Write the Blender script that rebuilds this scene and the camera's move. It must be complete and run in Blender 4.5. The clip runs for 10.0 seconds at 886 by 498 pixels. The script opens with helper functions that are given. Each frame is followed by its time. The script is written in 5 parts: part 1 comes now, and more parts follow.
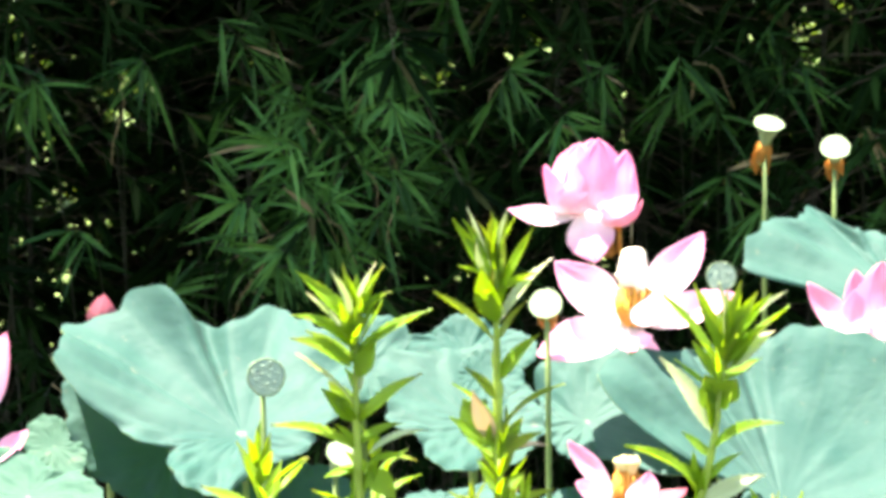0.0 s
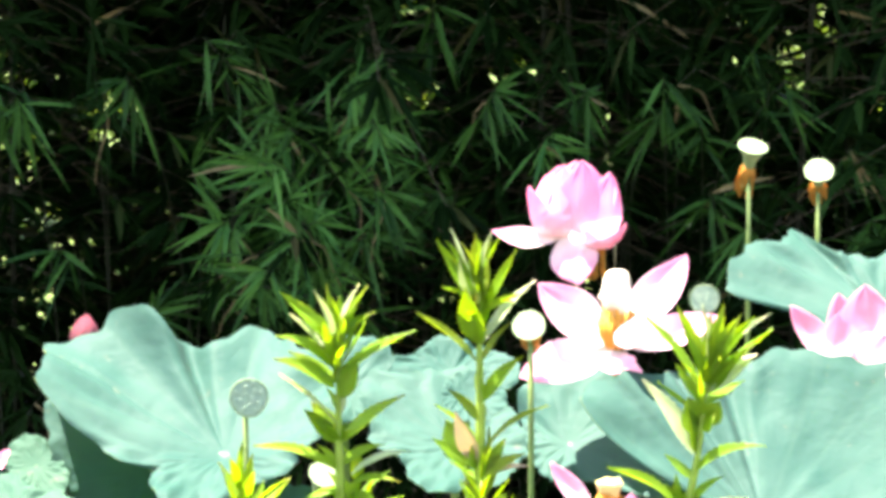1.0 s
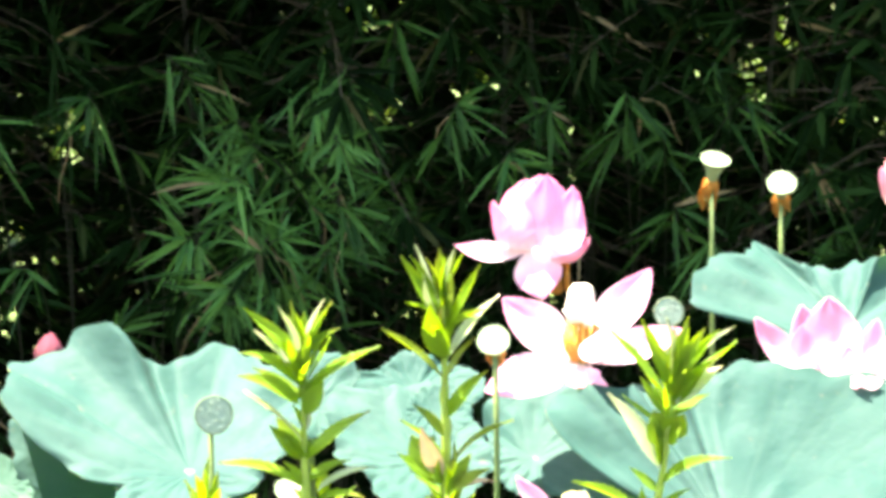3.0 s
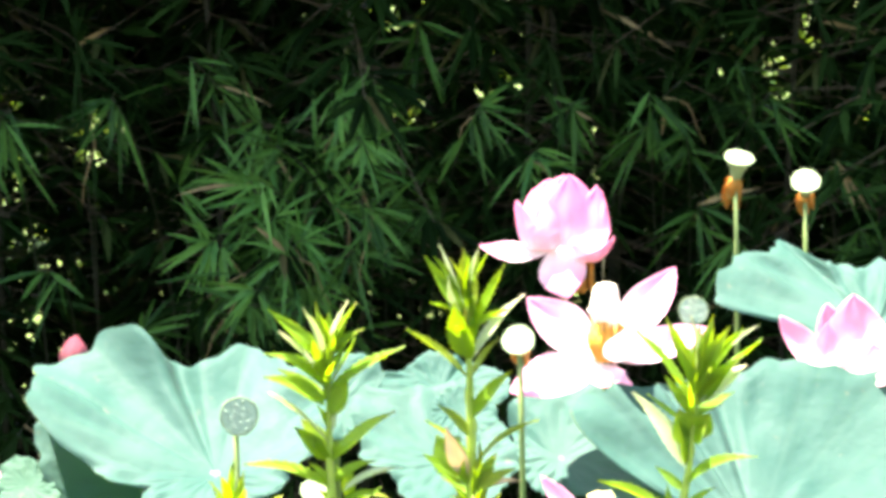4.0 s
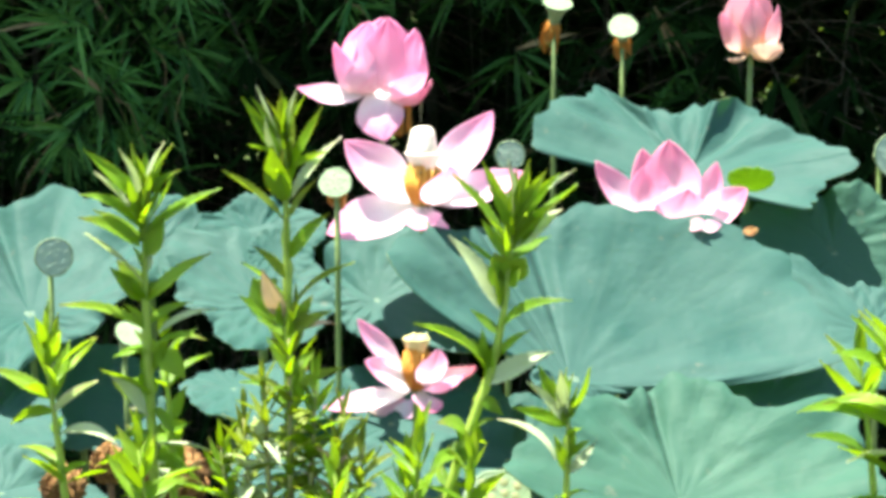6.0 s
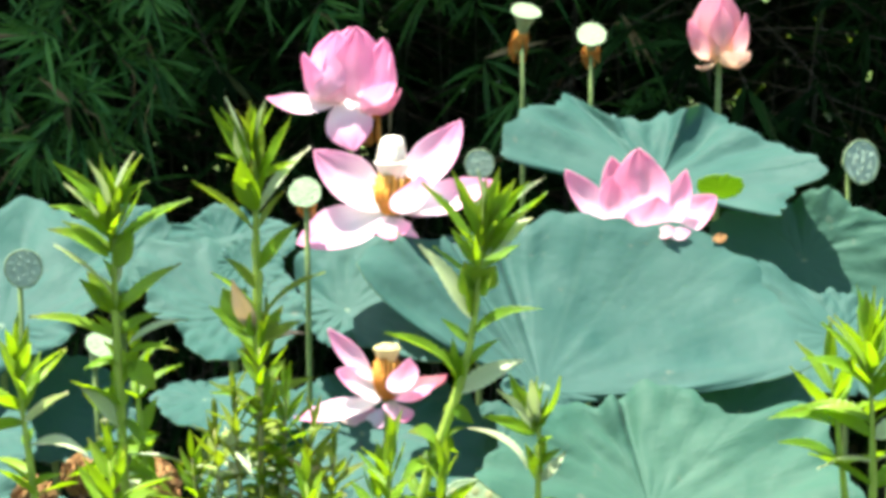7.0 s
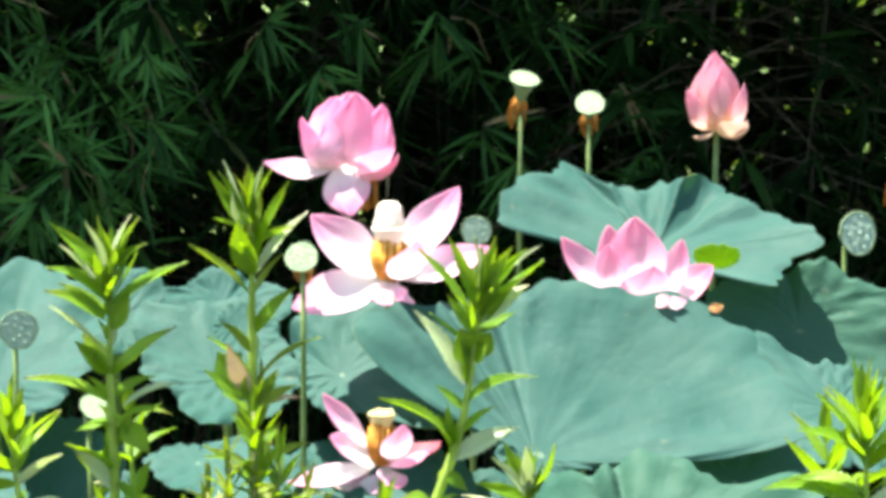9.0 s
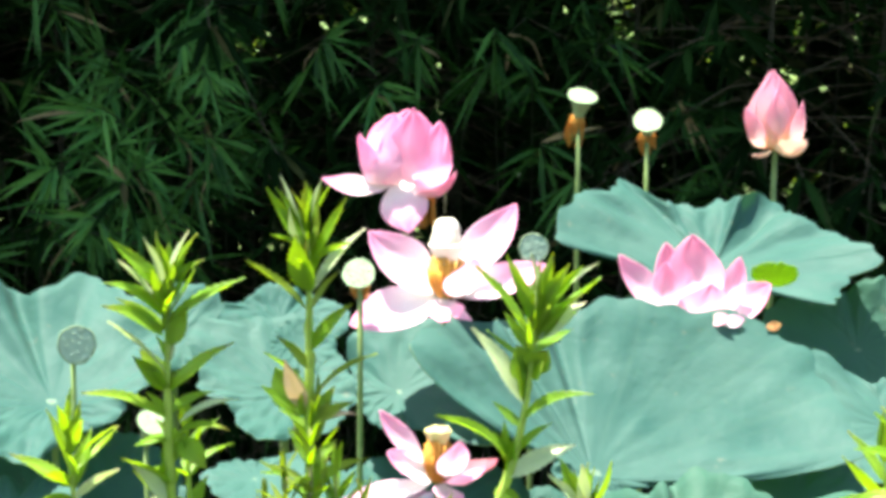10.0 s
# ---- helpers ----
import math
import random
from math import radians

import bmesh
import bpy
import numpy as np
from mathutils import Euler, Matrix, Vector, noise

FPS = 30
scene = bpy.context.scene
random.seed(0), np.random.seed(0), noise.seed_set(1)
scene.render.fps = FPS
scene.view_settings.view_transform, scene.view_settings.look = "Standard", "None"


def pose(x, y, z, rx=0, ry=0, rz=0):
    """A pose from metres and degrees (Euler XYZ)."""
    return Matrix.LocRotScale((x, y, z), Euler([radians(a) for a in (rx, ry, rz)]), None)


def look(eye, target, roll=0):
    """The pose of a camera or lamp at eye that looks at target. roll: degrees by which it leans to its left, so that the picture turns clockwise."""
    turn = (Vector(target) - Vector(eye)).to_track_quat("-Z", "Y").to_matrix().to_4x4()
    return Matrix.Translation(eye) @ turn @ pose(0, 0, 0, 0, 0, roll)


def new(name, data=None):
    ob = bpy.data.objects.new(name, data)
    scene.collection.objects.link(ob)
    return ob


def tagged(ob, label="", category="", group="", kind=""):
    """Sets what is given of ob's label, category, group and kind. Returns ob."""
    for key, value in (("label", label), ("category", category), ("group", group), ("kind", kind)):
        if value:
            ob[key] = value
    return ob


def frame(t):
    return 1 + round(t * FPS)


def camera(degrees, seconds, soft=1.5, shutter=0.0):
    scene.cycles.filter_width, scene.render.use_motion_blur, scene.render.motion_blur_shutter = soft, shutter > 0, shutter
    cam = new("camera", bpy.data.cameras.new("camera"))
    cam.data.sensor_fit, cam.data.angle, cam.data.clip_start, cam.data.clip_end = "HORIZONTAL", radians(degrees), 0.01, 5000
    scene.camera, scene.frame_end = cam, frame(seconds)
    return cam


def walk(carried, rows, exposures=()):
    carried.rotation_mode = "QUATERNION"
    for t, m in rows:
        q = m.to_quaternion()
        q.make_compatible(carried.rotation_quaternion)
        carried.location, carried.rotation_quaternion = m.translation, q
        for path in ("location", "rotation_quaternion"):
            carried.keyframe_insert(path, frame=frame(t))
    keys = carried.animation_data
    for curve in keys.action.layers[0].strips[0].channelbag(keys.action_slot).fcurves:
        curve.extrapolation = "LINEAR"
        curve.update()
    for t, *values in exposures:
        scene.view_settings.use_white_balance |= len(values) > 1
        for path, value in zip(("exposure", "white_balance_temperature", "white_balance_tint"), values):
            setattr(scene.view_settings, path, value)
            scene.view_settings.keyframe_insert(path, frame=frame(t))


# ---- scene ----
# camera: a long lens held by hand on the bank, turning where it stands
cam = camera(18, 10.0, soft=4.2)
EYE = (0.0, 0.0, 1.6)
TURNS = [  # seconds, turn to the left, tilt, lean (degrees)
    (0.0, 0.39, -6.904, -0.043), (0.5, 0.156, -6.772, 0.087), (1.0, 0.053, -6.466, 0.285), (1.5, -0.087, -6.251, 0.225),
    (2.0, -0.067, -6.183, 0.097), (2.5, -0.358, -6.188, -0.053), (2.7, -0.66, -6.18, 0.0), (3.8, -0.375, -6.1, -0.5),
    (4.0, -0.192, -6.148, -0.519), (4.5, 0.08, -6.696, -0.376), (4.6, -0.063, -7.233, -0.25), (4.7, -0.122, -7.615, -0.1),
    (4.8, -0.456, -7.806, 0.08), (4.9, -1.004, -8.224, 0.22), (5.0, -1.54, -8.702, 0.35), (5.1, -1.982, -9.05, 0.38),
    (5.2, -2.331, -9.268, 0.42), (5.3, -2.621, -9.41, 0.45), (5.4, -2.784, -9.43, 0.47), (5.5, -2.947, -9.388, 0.493),
    (6.0, -3.97, -9.37, 0.484), (6.2, -4.462, -9.374, 0.433), (7.3, -4.53, -9.103, 0.145), (7.5, -4.274, -9.073, 0.154),
    (8.0, -4.201, -8.978, 0.419), (8.5, -4.408, -8.574, 0.475), (9.0, -4.655, -7.821, 0.938), (9.5, -4.963, -7.516, 0.918),
    (9.6, -4.986, -7.49, 0.93), (9.7, -4.675, -7.46, 0.95), (9.8, -3.892, -7.46, 0.97), (9.9, -3.777, -7.46, 0.99),
    (10.0, -3.466, -7.493, 1.003)]
walk(cam, [(t, pose(*EYE, 90 + tilt, 0, turn) @ pose(0, 0, 0, 0, 0, lean)) for t, turn, tilt, lean in TURNS],
     exposures=[(0.0, 2.92, 7500, 17), (2.5, 3.13, 7600, 18), (4.5, 3.18, 7600, 18), (4.8, 3.21, 7600, 18), (5.2, 2.52, 7150, 13), (5.5, 2.24, 6950, 8), (8.5, 2.04, 6900, 8), (10.0, 2.34, 6950, 8)])

# light: a high summer sun over the bank, and the sky
SUN_AT = Vector((-0.22, 0.03, 0.96)).normalized()
world = bpy.data.worlds.new("world")
scene.world = world
world.use_nodes = True
sky = world.node_tree.nodes.new("ShaderNodeTexSky")
sky.sky_type, sky.sun_disc = "NISHITA", False
sky.sun_elevation, sky.sun_rotation = math.asin(SUN_AT.z), math.atan2(SUN_AT.x, SUN_AT.y)
world.node_tree.links.new(sky.outputs[0], world.node_tree.nodes["Background"].inputs[0])
world.node_tree.nodes["Background"].inputs[1].default_value = 0.083
sun = new("sun", bpy.data.lights.new("sun", "SUN"))
sun.data.energy, sun.data.angle, sun.data.color = 5.0, radians(0.5), (1.0, 0.97, 0.92)
sun.matrix_world = look(SUN_AT * 50, (0, 0, 0))


# ---- materials ----
class Nodes:
    """A short hand for node materials."""

    def __init__(self, name):
        self.mat = bpy.data.materials.new(name)
        self.mat.use_nodes = True
        self.tree = self.mat.node_tree
        self.out = self.tree.nodes["Material Output"]
        self.bsdf = self.tree.nodes["Principled BSDF"]

    def add(self, kind, **sets):
        n = self.tree.nodes.new(kind)
        for k, v in sets.items():
            if k in n.inputs:
                n.inputs[k].default_value = v
            else:
                setattr(n, k, v)
        return n

    def link(self, a, b):
        self.tree.links.new(a, b)

    def noise(self, scale, detail=3.0, coords=None, rough=0.55):
        n = self.add("ShaderNodeTexNoise")
        n.inputs["Scale"].default_value, n.inputs["Detail"].default_value = scale, detail
        n.inputs["Roughness"].default_value = rough
        self.link(coords or self.coords(), n.inputs["Vector"])
        return n.outputs["Fac"]

    def coords(self):
        return self.add("ShaderNodeNewGeometry").outputs["Position"]

    def local(self):
        return self.add("ShaderNodeTexCoord").outputs["Object"]

    def uv(self):
        sep = self.add("ShaderNodeSeparateXYZ")
        self.link(self.add("ShaderNodeUVMap", uv_map="shape").outputs[0], sep.inputs[0])
        return sep.outputs["X"], sep.outputs["Y"]

    def math(self, op, a, b=0.0, c=None):
        n = self.add("ShaderNodeMath", operation=op)
        for i, v in enumerate((a, b) if c is None else (a, b, c)):
            if isinstance(v, (int, float)):
                n.inputs[i].default_value = v
            else:
                self.link(v, n.inputs[i])
        return n.outputs[0]

    def ramp(self, fac, *stops):
        n = self.add("ShaderNodeValToRGB")
        while len(n.color_ramp.elements) < len(stops):
            n.color_ramp.elements.new(0.5)
        for e, (p, c) in zip(n.color_ramp.elements, stops):
            e.position, e.color = p, (*c, 1)
        self.link(fac, n.inputs[0])
        return n.outputs[0]

    def mix(self, fac, a, b, blend="MIX"):
        n = self.add("ShaderNodeMix", data_type="RGBA", blend_type=blend)
        for i, v in ((0, fac), (6, a), (7, b)):
            if isinstance(v, (int, float)):
                n.inputs[i].default_value = v
            elif isinstance(v, tuple):
                n.inputs[i].default_value = (*v, 1)
            else:
                self.link(v, n.inputs[i])
        return n.outputs[2]

    def bump(self, height, strength=0.3, distance=0.002):
        n = self.add("ShaderNodeBump")
        n.inputs["Strength"].default_value, n.inputs["Distance"].default_value = strength, distance
        self.link(height, n.inputs["Height"])
        self.link(n.outputs[0], self.bsdf.inputs["Normal"])

    def done(self, colour, rough=0.5, through_=0.0, glow=None, spec=0.5):
        """Set the colour; through_: the share of light that a thin blade lets through."""
        b = self.bsdf
        if isinstance(colour, tuple):
            b.inputs["Base Color"].default_value = (*colour, 1)
        else:
            self.link(colour, b.inputs["Base Color"])
        if isinstance(rough, float):
            b.inputs["Roughness"].default_value = rough
        else:
            self.link(rough, b.inputs["Roughness"])
        b.inputs["Specular IOR Level"].default_value = spec
        if through_:
            t = self.add("ShaderNodeBsdfTranslucent")
            if glow is None:
                glow = colour
            if isinstance(glow, tuple):
                t.inputs[0].default_value = (*glow, 1)
            else:
                self.link(glow, t.inputs[0])
            m = self.add("ShaderNodeMixShader")
            m.inputs[0].default_value = through_
            self.link(b.outputs[0], m.inputs[1])
            self.link(t.outputs[0], m.inputs[2])
            self.link(m.outputs[0], self.out.inputs[0])
        return self.mat


def random_of(m):
    return m.add("ShaderNodeObjectInfo").outputs["Random"]


def island_of(m):
    return m.add("ShaderNodeNewGeometry").outputs["Random Per Island"]


def lotus_blade_material(name, low, high):
    m = Nodes(name)
    u, v = m.uv()
    # veins run out from the middle and fork once
    a = m.math("PINGPONG", m.math("MULTIPLY", u, 22.0), 0.5)
    main = m.math("SUBTRACT", 1.0, m.math("SMOOTH_MIN", m.math("MULTIPLY", a, m.math("MULTIPLY_ADD", v, 9.0, 2.0)), 1.0, 0.1))
    b = m.math("PINGPONG", m.math("MULTIPLY_ADD", u, 44.0, 0.5), 0.5)
    fork = m.math("SUBTRACT", 1.0, m.math("SMOOTH_MIN", m.math("MULTIPLY", b, m.math("MULTIPLY_ADD", v, 9.0, 3.0)), 1.0, 0.1))
    fork = m.math("MULTIPLY", fork, m.math("GREATER_THAN", v, 0.5))
    vein = m.math("MULTIPLY", m.math("ADD", main, m.math("MULTIPLY", fork, 0.5)), m.math("MINIMUM", m.math("MULTIPLY", v, 2.2), 1.0))
    big = m.noise(9.0, 3.0)
    fine = m.noise(70.0, 4.0)
    col = m.ramp(big, (0.3, low), (0.7, high))
    col = m.mix(m.math("MULTIPLY", fine, 0.35), col, (0.042, 0.126, 0.102))
    col = m.mix(m.math("MULTIPLY", m.math("MULTIPLY", vein, m.noise(14.0)), 0.26), col, (0.09, 0.17, 0.13))
    heart = m.math("LESS_THAN", v, 0.035)
    col = m.mix(m.math("MULTIPLY", heart, 0.6), col, (0.22, 0.32, 0.22))
    spots = m.ramp(m.noise(38.0, 5.0), (0.66, (0, 0, 0)), (0.72, (1, 1, 1)))
    col = m.mix(m.math("MULTIPLY", spots, 0.3), col, (0.22, 0.22, 0.16))
    m.bsdf.inputs["Sheen Weight"].default_value = 0.015
    m.bsdf.inputs["Sheen Roughness"].default_value = 0.4
    m.bsdf.inputs["Sheen Tint"].default_value = (0.75, 0.88, 1.0, 1)
    grid = m.add("ShaderNodeCombineXYZ")
    m.link(m.math("MULTIPLY", u, 30.0), grid.inputs[0])
    m.link(m.math("MULTIPLY", v, 9.0), grid.inputs[1])
    crinkle = m.noise(1.0, 3.0, grid.outputs[0])
    height = m.math("MULTIPLY_ADD", m.math("ADD", m.noise(26.0, 3.0), m.math("MULTIPLY", crinkle, m.math("MULTIPLY", v, 0.8))), 1.5, m.math("MULTIPLY", vein, -0.08))
    m.bump(height, 0.42, 0.0045)
    return m.done(col, m.math("MULTIPLY_ADD", fine, 0.2, 0.48), 0.30, (0.10, 0.34, 0.14), 0.08)


def lotus_under_material():
    m = Nodes("lotus_blade_underside")
    col = m.ramp(m.noise(12.0), (0.3, (0.10, 0.22, 0.06)), (0.7, (0.15, 0.29, 0.09)))
    return m.done(col, 0.55, 0.6, (0.45, 0.70, 0.05), 0.3)


def petal_material(name, base, middle, tip, share=0.35):
    m = Nodes(name)
    u, v = m.uv()
    blot = m.math("MULTIPLY_ADD", m.noise(45.0, 2.0), 0.22, m.math("ADD", v, -0.11))
    col = m.ramp(blot, (0.02, base), (0.36, middle), (0.88, tip))
    rib = m.math("PINGPONG", m.math("MULTIPLY", u, 13.0), 0.5)
    col = m.mix(m.math("MULTIPLY", m.math("MULTIPLY", rib, v), 0.5), col, tip)
    edge = m.math("POWER", m.math("ABSOLUTE", m.math("MULTIPLY_ADD", u, 2.0, -1.0)), 6.0)
    col = m.mix(m.math("MULTIPLY", edge, 0.35), col, tip)
    m.bump(m.math("ADD", rib, m.noise(120.0)), 0.25, 0.0012)
    soft = m.mix(0.4, col, (1.0, 0.95, 0.98))
    return m.done(col, 0.5, share, soft, 0.3)


def plain_material(name, lo, hi, scale=30.0, rough=0.55, bump=0.3, share=0.0, glow=None):
    m = Nodes(name)
    f = m.noise(scale, 4.0)
    col = m.mix(m.math("MULTIPLY", m.noise(scale * 6, 3.0), 0.3), m.ramp(f, (0.3, lo), (0.7, hi)), lo)
    if bump:
        m.bump(m.noise(scale * 4, 4.0), bump, 0.003)
    return m.done(col, rough, share, glow)


def weed_leaf_material(name, lo, hi, glow, tip, share=0.42, spec=0.5):
    m = Nodes(name)
    u, v = m.uv()
    r = random_of(m)
    col = m.ramp(m.math("MULTIPLY_ADD", m.noise(60.0), 0.5, m.math("MULTIPLY", r, 0.5)), (0.25, lo), (0.75, hi))
    rib = m.math("SUBTRACT", 1.0, m.math("MINIMUM", m.math("MULTIPLY", m.math("ABSOLUTE", m.math("SUBTRACT", u, 0.5)), 16.0), 1.0))
    side = m.math("PINGPONG", m.math("MULTIPLY_ADD", m.math("ABSOLUTE", m.math("SUBTRACT", u, 0.5)), -8.0, m.math("MULTIPLY", v, 12.0)), 0.5)
    col = m.mix(m.math("MULTIPLY", rib, 0.5), col, (0.30, 0.42, 0.12))
    dry = m.math("MULTIPLY", m.math("POWER", v, 6.0), m.math("GREATER_THAN", r, 0.55))
    col = m.mix(dry, col, tip)
    col = m.mix(m.math("MULTIPLY", side, 0.5), col, lo)
    m.bump(side, 0.7, 0.0016)
    return m.done(col, 0.42, share, glow, spec)


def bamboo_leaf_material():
    m = Nodes("bamboo_leaf_in_shade")
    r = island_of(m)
    # near-black greens: the thicket's deep shade is put into the leaf colour
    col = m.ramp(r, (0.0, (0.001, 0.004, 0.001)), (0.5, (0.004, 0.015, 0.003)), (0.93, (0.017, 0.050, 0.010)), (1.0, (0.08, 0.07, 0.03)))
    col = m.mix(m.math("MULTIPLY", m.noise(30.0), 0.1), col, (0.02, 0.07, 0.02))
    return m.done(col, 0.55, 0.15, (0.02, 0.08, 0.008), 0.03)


MAT = {
    "blade": lotus_blade_material("lotus_blade", (0.028, 0.088, 0.078), (0.060, 0.128, 0.112)),
    "blade_green": lotus_blade_material("green_lotus_blade", (0.029, 0.097, 0.068), (0.062, 0.140, 0.100)),
    "under": lotus_under_material(),
    "lobe": plain_material("translucent_lobe", (0.10, 0.20, 0.02), (0.15, 0.27, 0.03), 40, 0.5, 0.3, 0.5, (0.35, 0.55, 0.03)),
    "leaf_rim": plain_material("yellowish_leaf_rim", (0.20, 0.30, 0.10), (0.34, 0.42, 0.18), 60, 0.5, 0.0, 0.3, (0.5, 0.6, 0.12)),
    "stem": plain_material("lotus_stem", (0.13, 0.22, 0.06), (0.22, 0.32, 0.10), 40, 0.6, 0.5, 0.2, (0.25, 0.4, 0.06)),
    "stem_dry": plain_material("dry_lotus_stem", (0.14, 0.08, 0.04), (0.28, 0.17, 0.08), 40, 0.8, 0.6),
    "petal_pink": petal_material("pink_petal", (0.94, 0.88, 0.82), (0.97, 0.72, 0.84), (0.96, 0.40, 0.63), 0.66),
    "petal_pale": petal_material("pale_petal", (0.97, 0.94, 0.88), (0.97, 0.93, 0.95), (0.95, 0.44, 0.66), 0.66),
    "petal_rose": petal_material("rose_petal", (0.96, 0.90, 0.92), (0.97, 0.80, 0.89), (0.95, 0.38, 0.58), 0.66),
    "petal_peach": petal_material("peach_petal", (0.93, 0.82, 0.50), (0.94, 0.66, 0.62), (0.90, 0.40, 0.54), 0.62),
    "petal_cream": petal_material("cream_petal", (0.92, 0.84, 0.56), (0.94, 0.82, 0.60), (0.92, 0.70, 0.56), 0.5),
    "petal_old": petal_material("fading_petal", (0.90, 0.82, 0.68), (0.88, 0.66, 0.68), (0.76, 0.34, 0.46), 0.6),
    "pod": plain_material("green_pod", (0.20, 0.31, 0.13), (0.30, 0.40, 0.19), 60, 0.6, 0.4, 0.1, (0.3, 0.4, 0.1)),
    "pod_face": plain_material("pod_face", (0.13, 0.22, 0.11), (0.20, 0.29, 0.15), 90, 0.6, 0.5),
    "pod_grey": plain_material("weathered_pod_face", (0.27, 0.42, 0.30), (0.37, 0.53, 0.38), 160, 0.7, 0.8),
    "pod_yellow": plain_material("yellow_pod", (0.58, 0.54, 0.20), (0.70, 0.66, 0.30), 60, 0.5, 0.3, 0.15, (0.7, 0.6, 0.2)),
    "petal_dark": petal_material("dull_red_petal", (0.42, 0.24, 0.22), (0.38, 0.14, 0.16), (0.30, 0.07, 0.10), 0.35),
    "pod_cream": plain_material("cream_pod", (0.80, 0.78, 0.60), (0.88, 0.86, 0.72), 60, 0.5, 0.3, 0.15, (0.8, 0.7, 0.4)),
    "seed": plain_material("lotus_seed", (0.16, 0.20, 0.08), (0.25, 0.26, 0.12), 90, 0.6, 0.3),
    "stamen": plain_material("golden_stamen", (0.66, 0.36, 0.05), (0.80, 0.52, 0.10), 120, 0.6, 0.0, 0.3, (0.8, 0.4, 0.03)),
    "stamen_dry": plain_material("withered_stamen", (0.48, 0.22, 0.03), (0.66, 0.34, 0.06), 120, 0.8, 0.0, 0.3, (0.7, 0.3, 0.02)),
    "weed_stem": plain_material("weed_stem", (0.30, 0.44, 0.06), (0.42, 0.56, 0.10), 60, 0.5, 0.3, 0.35, (0.5, 0.7, 0.08)),
    "weed_stem_red": plain_material("reddish_weed_stem", (0.22, 0.24, 0.07), (0.32, 0.32, 0.10), 60, 0.5, 0.3),
    "weed_young": weed_leaf_material("young_weed_leaf", (0.15, 0.32, 0.02), (0.30, 0.46, 0.05), (0.57, 0.74, 0.09), (0.30, 0.22, 0.06), 0.62),
    "weed_old": weed_leaf_material("grown_weed_leaf", (0.10, 0.22, 0.02), (0.21, 0.38, 0.03), (0.54, 0.71, 0.06), (0.30, 0.20, 0.06), 0.62),
    "weed_olive": weed_leaf_material("olive_weed_leaf", (0.17, 0.25, 0.03), (0.30, 0.38, 0.07), (0.60, 0.72, 0.10), (0.42, 0.18, 0.07), 0.55),
    "weed_pale": weed_leaf_material("weed_leaf_underside", (0.44, 0.54, 0.32), (0.70, 0.78, 0.58), (0.76, 0.86, 0.48), (0.55, 0.50, 0.30), 0.5, 0.9),
    "weed_rosy": weed_leaf_material("rosy_weed_bract", (0.62, 0.48, 0.34), (0.80, 0.68, 0.52), (0.86, 0.72, 0.46), (0.54, 0.26, 0.18), 0.5, 0.6),
    "bamboo_leaf_in_shade": bamboo_leaf_material(),
    # lit and half-shaded copies of the bamboo leaf, brightness painted into the colour
    "bamboo_lit": weed_leaf_material("lit_bamboo_leaf", (0.018, 0.115, 0.022), (0.105, 0.29, 0.055), (0.13, 0.34, 0.045), (0.16, 0.24, 0.06), 0.25, 0.22),
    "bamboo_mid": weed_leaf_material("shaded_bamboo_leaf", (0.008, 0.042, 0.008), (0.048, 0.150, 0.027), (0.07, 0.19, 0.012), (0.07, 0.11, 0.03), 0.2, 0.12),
    # culm colour taken down to near black, with the thicket's shade in it
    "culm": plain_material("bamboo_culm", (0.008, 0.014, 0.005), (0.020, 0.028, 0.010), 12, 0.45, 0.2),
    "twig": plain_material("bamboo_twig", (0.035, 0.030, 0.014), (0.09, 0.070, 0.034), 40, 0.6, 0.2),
    "sheath": plain_material("dry_bamboo_sheath", (0.16, 0.13, 0.05), (0.26, 0.20, 0.09), 30, 0.8, 0.4),
    "dead": plain_material("dead_brown_leaf", (0.15, 0.055, 0.012), (0.62, 0.36, 0.13), 190, 0.9, 1.0),
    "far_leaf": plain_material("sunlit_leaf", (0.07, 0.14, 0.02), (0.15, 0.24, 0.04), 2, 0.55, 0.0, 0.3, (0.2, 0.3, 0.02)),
}


# ---- builders ----
def mesh_of(name, verts, faces, mats, which=None, uvs=None, smooth=True):
    me = bpy.data.meshes.new(name)
    me.from_pydata([tuple(v) for v in verts], [], [tuple(f) for f in faces])
    for m in mats:
        me.materials.append(MAT[m])
    if which is not None:
        me.polygons.foreach_set("material_index", np.asarray(which, dtype=np.int32))
    if uvs is not None:
        layer = me.uv_layers.new(name="shape")
        idx = np.zeros(len(me.loops), dtype=np.int32)
        me.loops.foreach_get("vertex_index", idx)
        layer.data.foreach_set("uv", np.asarray(uvs, dtype=np.float32)[idx].ravel())
    if smooth:
        me.polygons.foreach_set("use_smooth", np.ones(len(me.polygons), dtype=bool))
    me.update()
    return me


def part(name, me, parent, label="", at=None):
    ob = new(name, me)
    ob.parent = parent
    if at is not None:
        ob.matrix_basis = at
    if label:
        ob["label"] = label
    return ob


def thing(name, x, y, z, label, category, group="", kind=""):
    ob = new(name)
    ob.empty_display_size = 0.05
    ob.location = (x, y, z)
    return tagged(ob, label, category, group, kind)


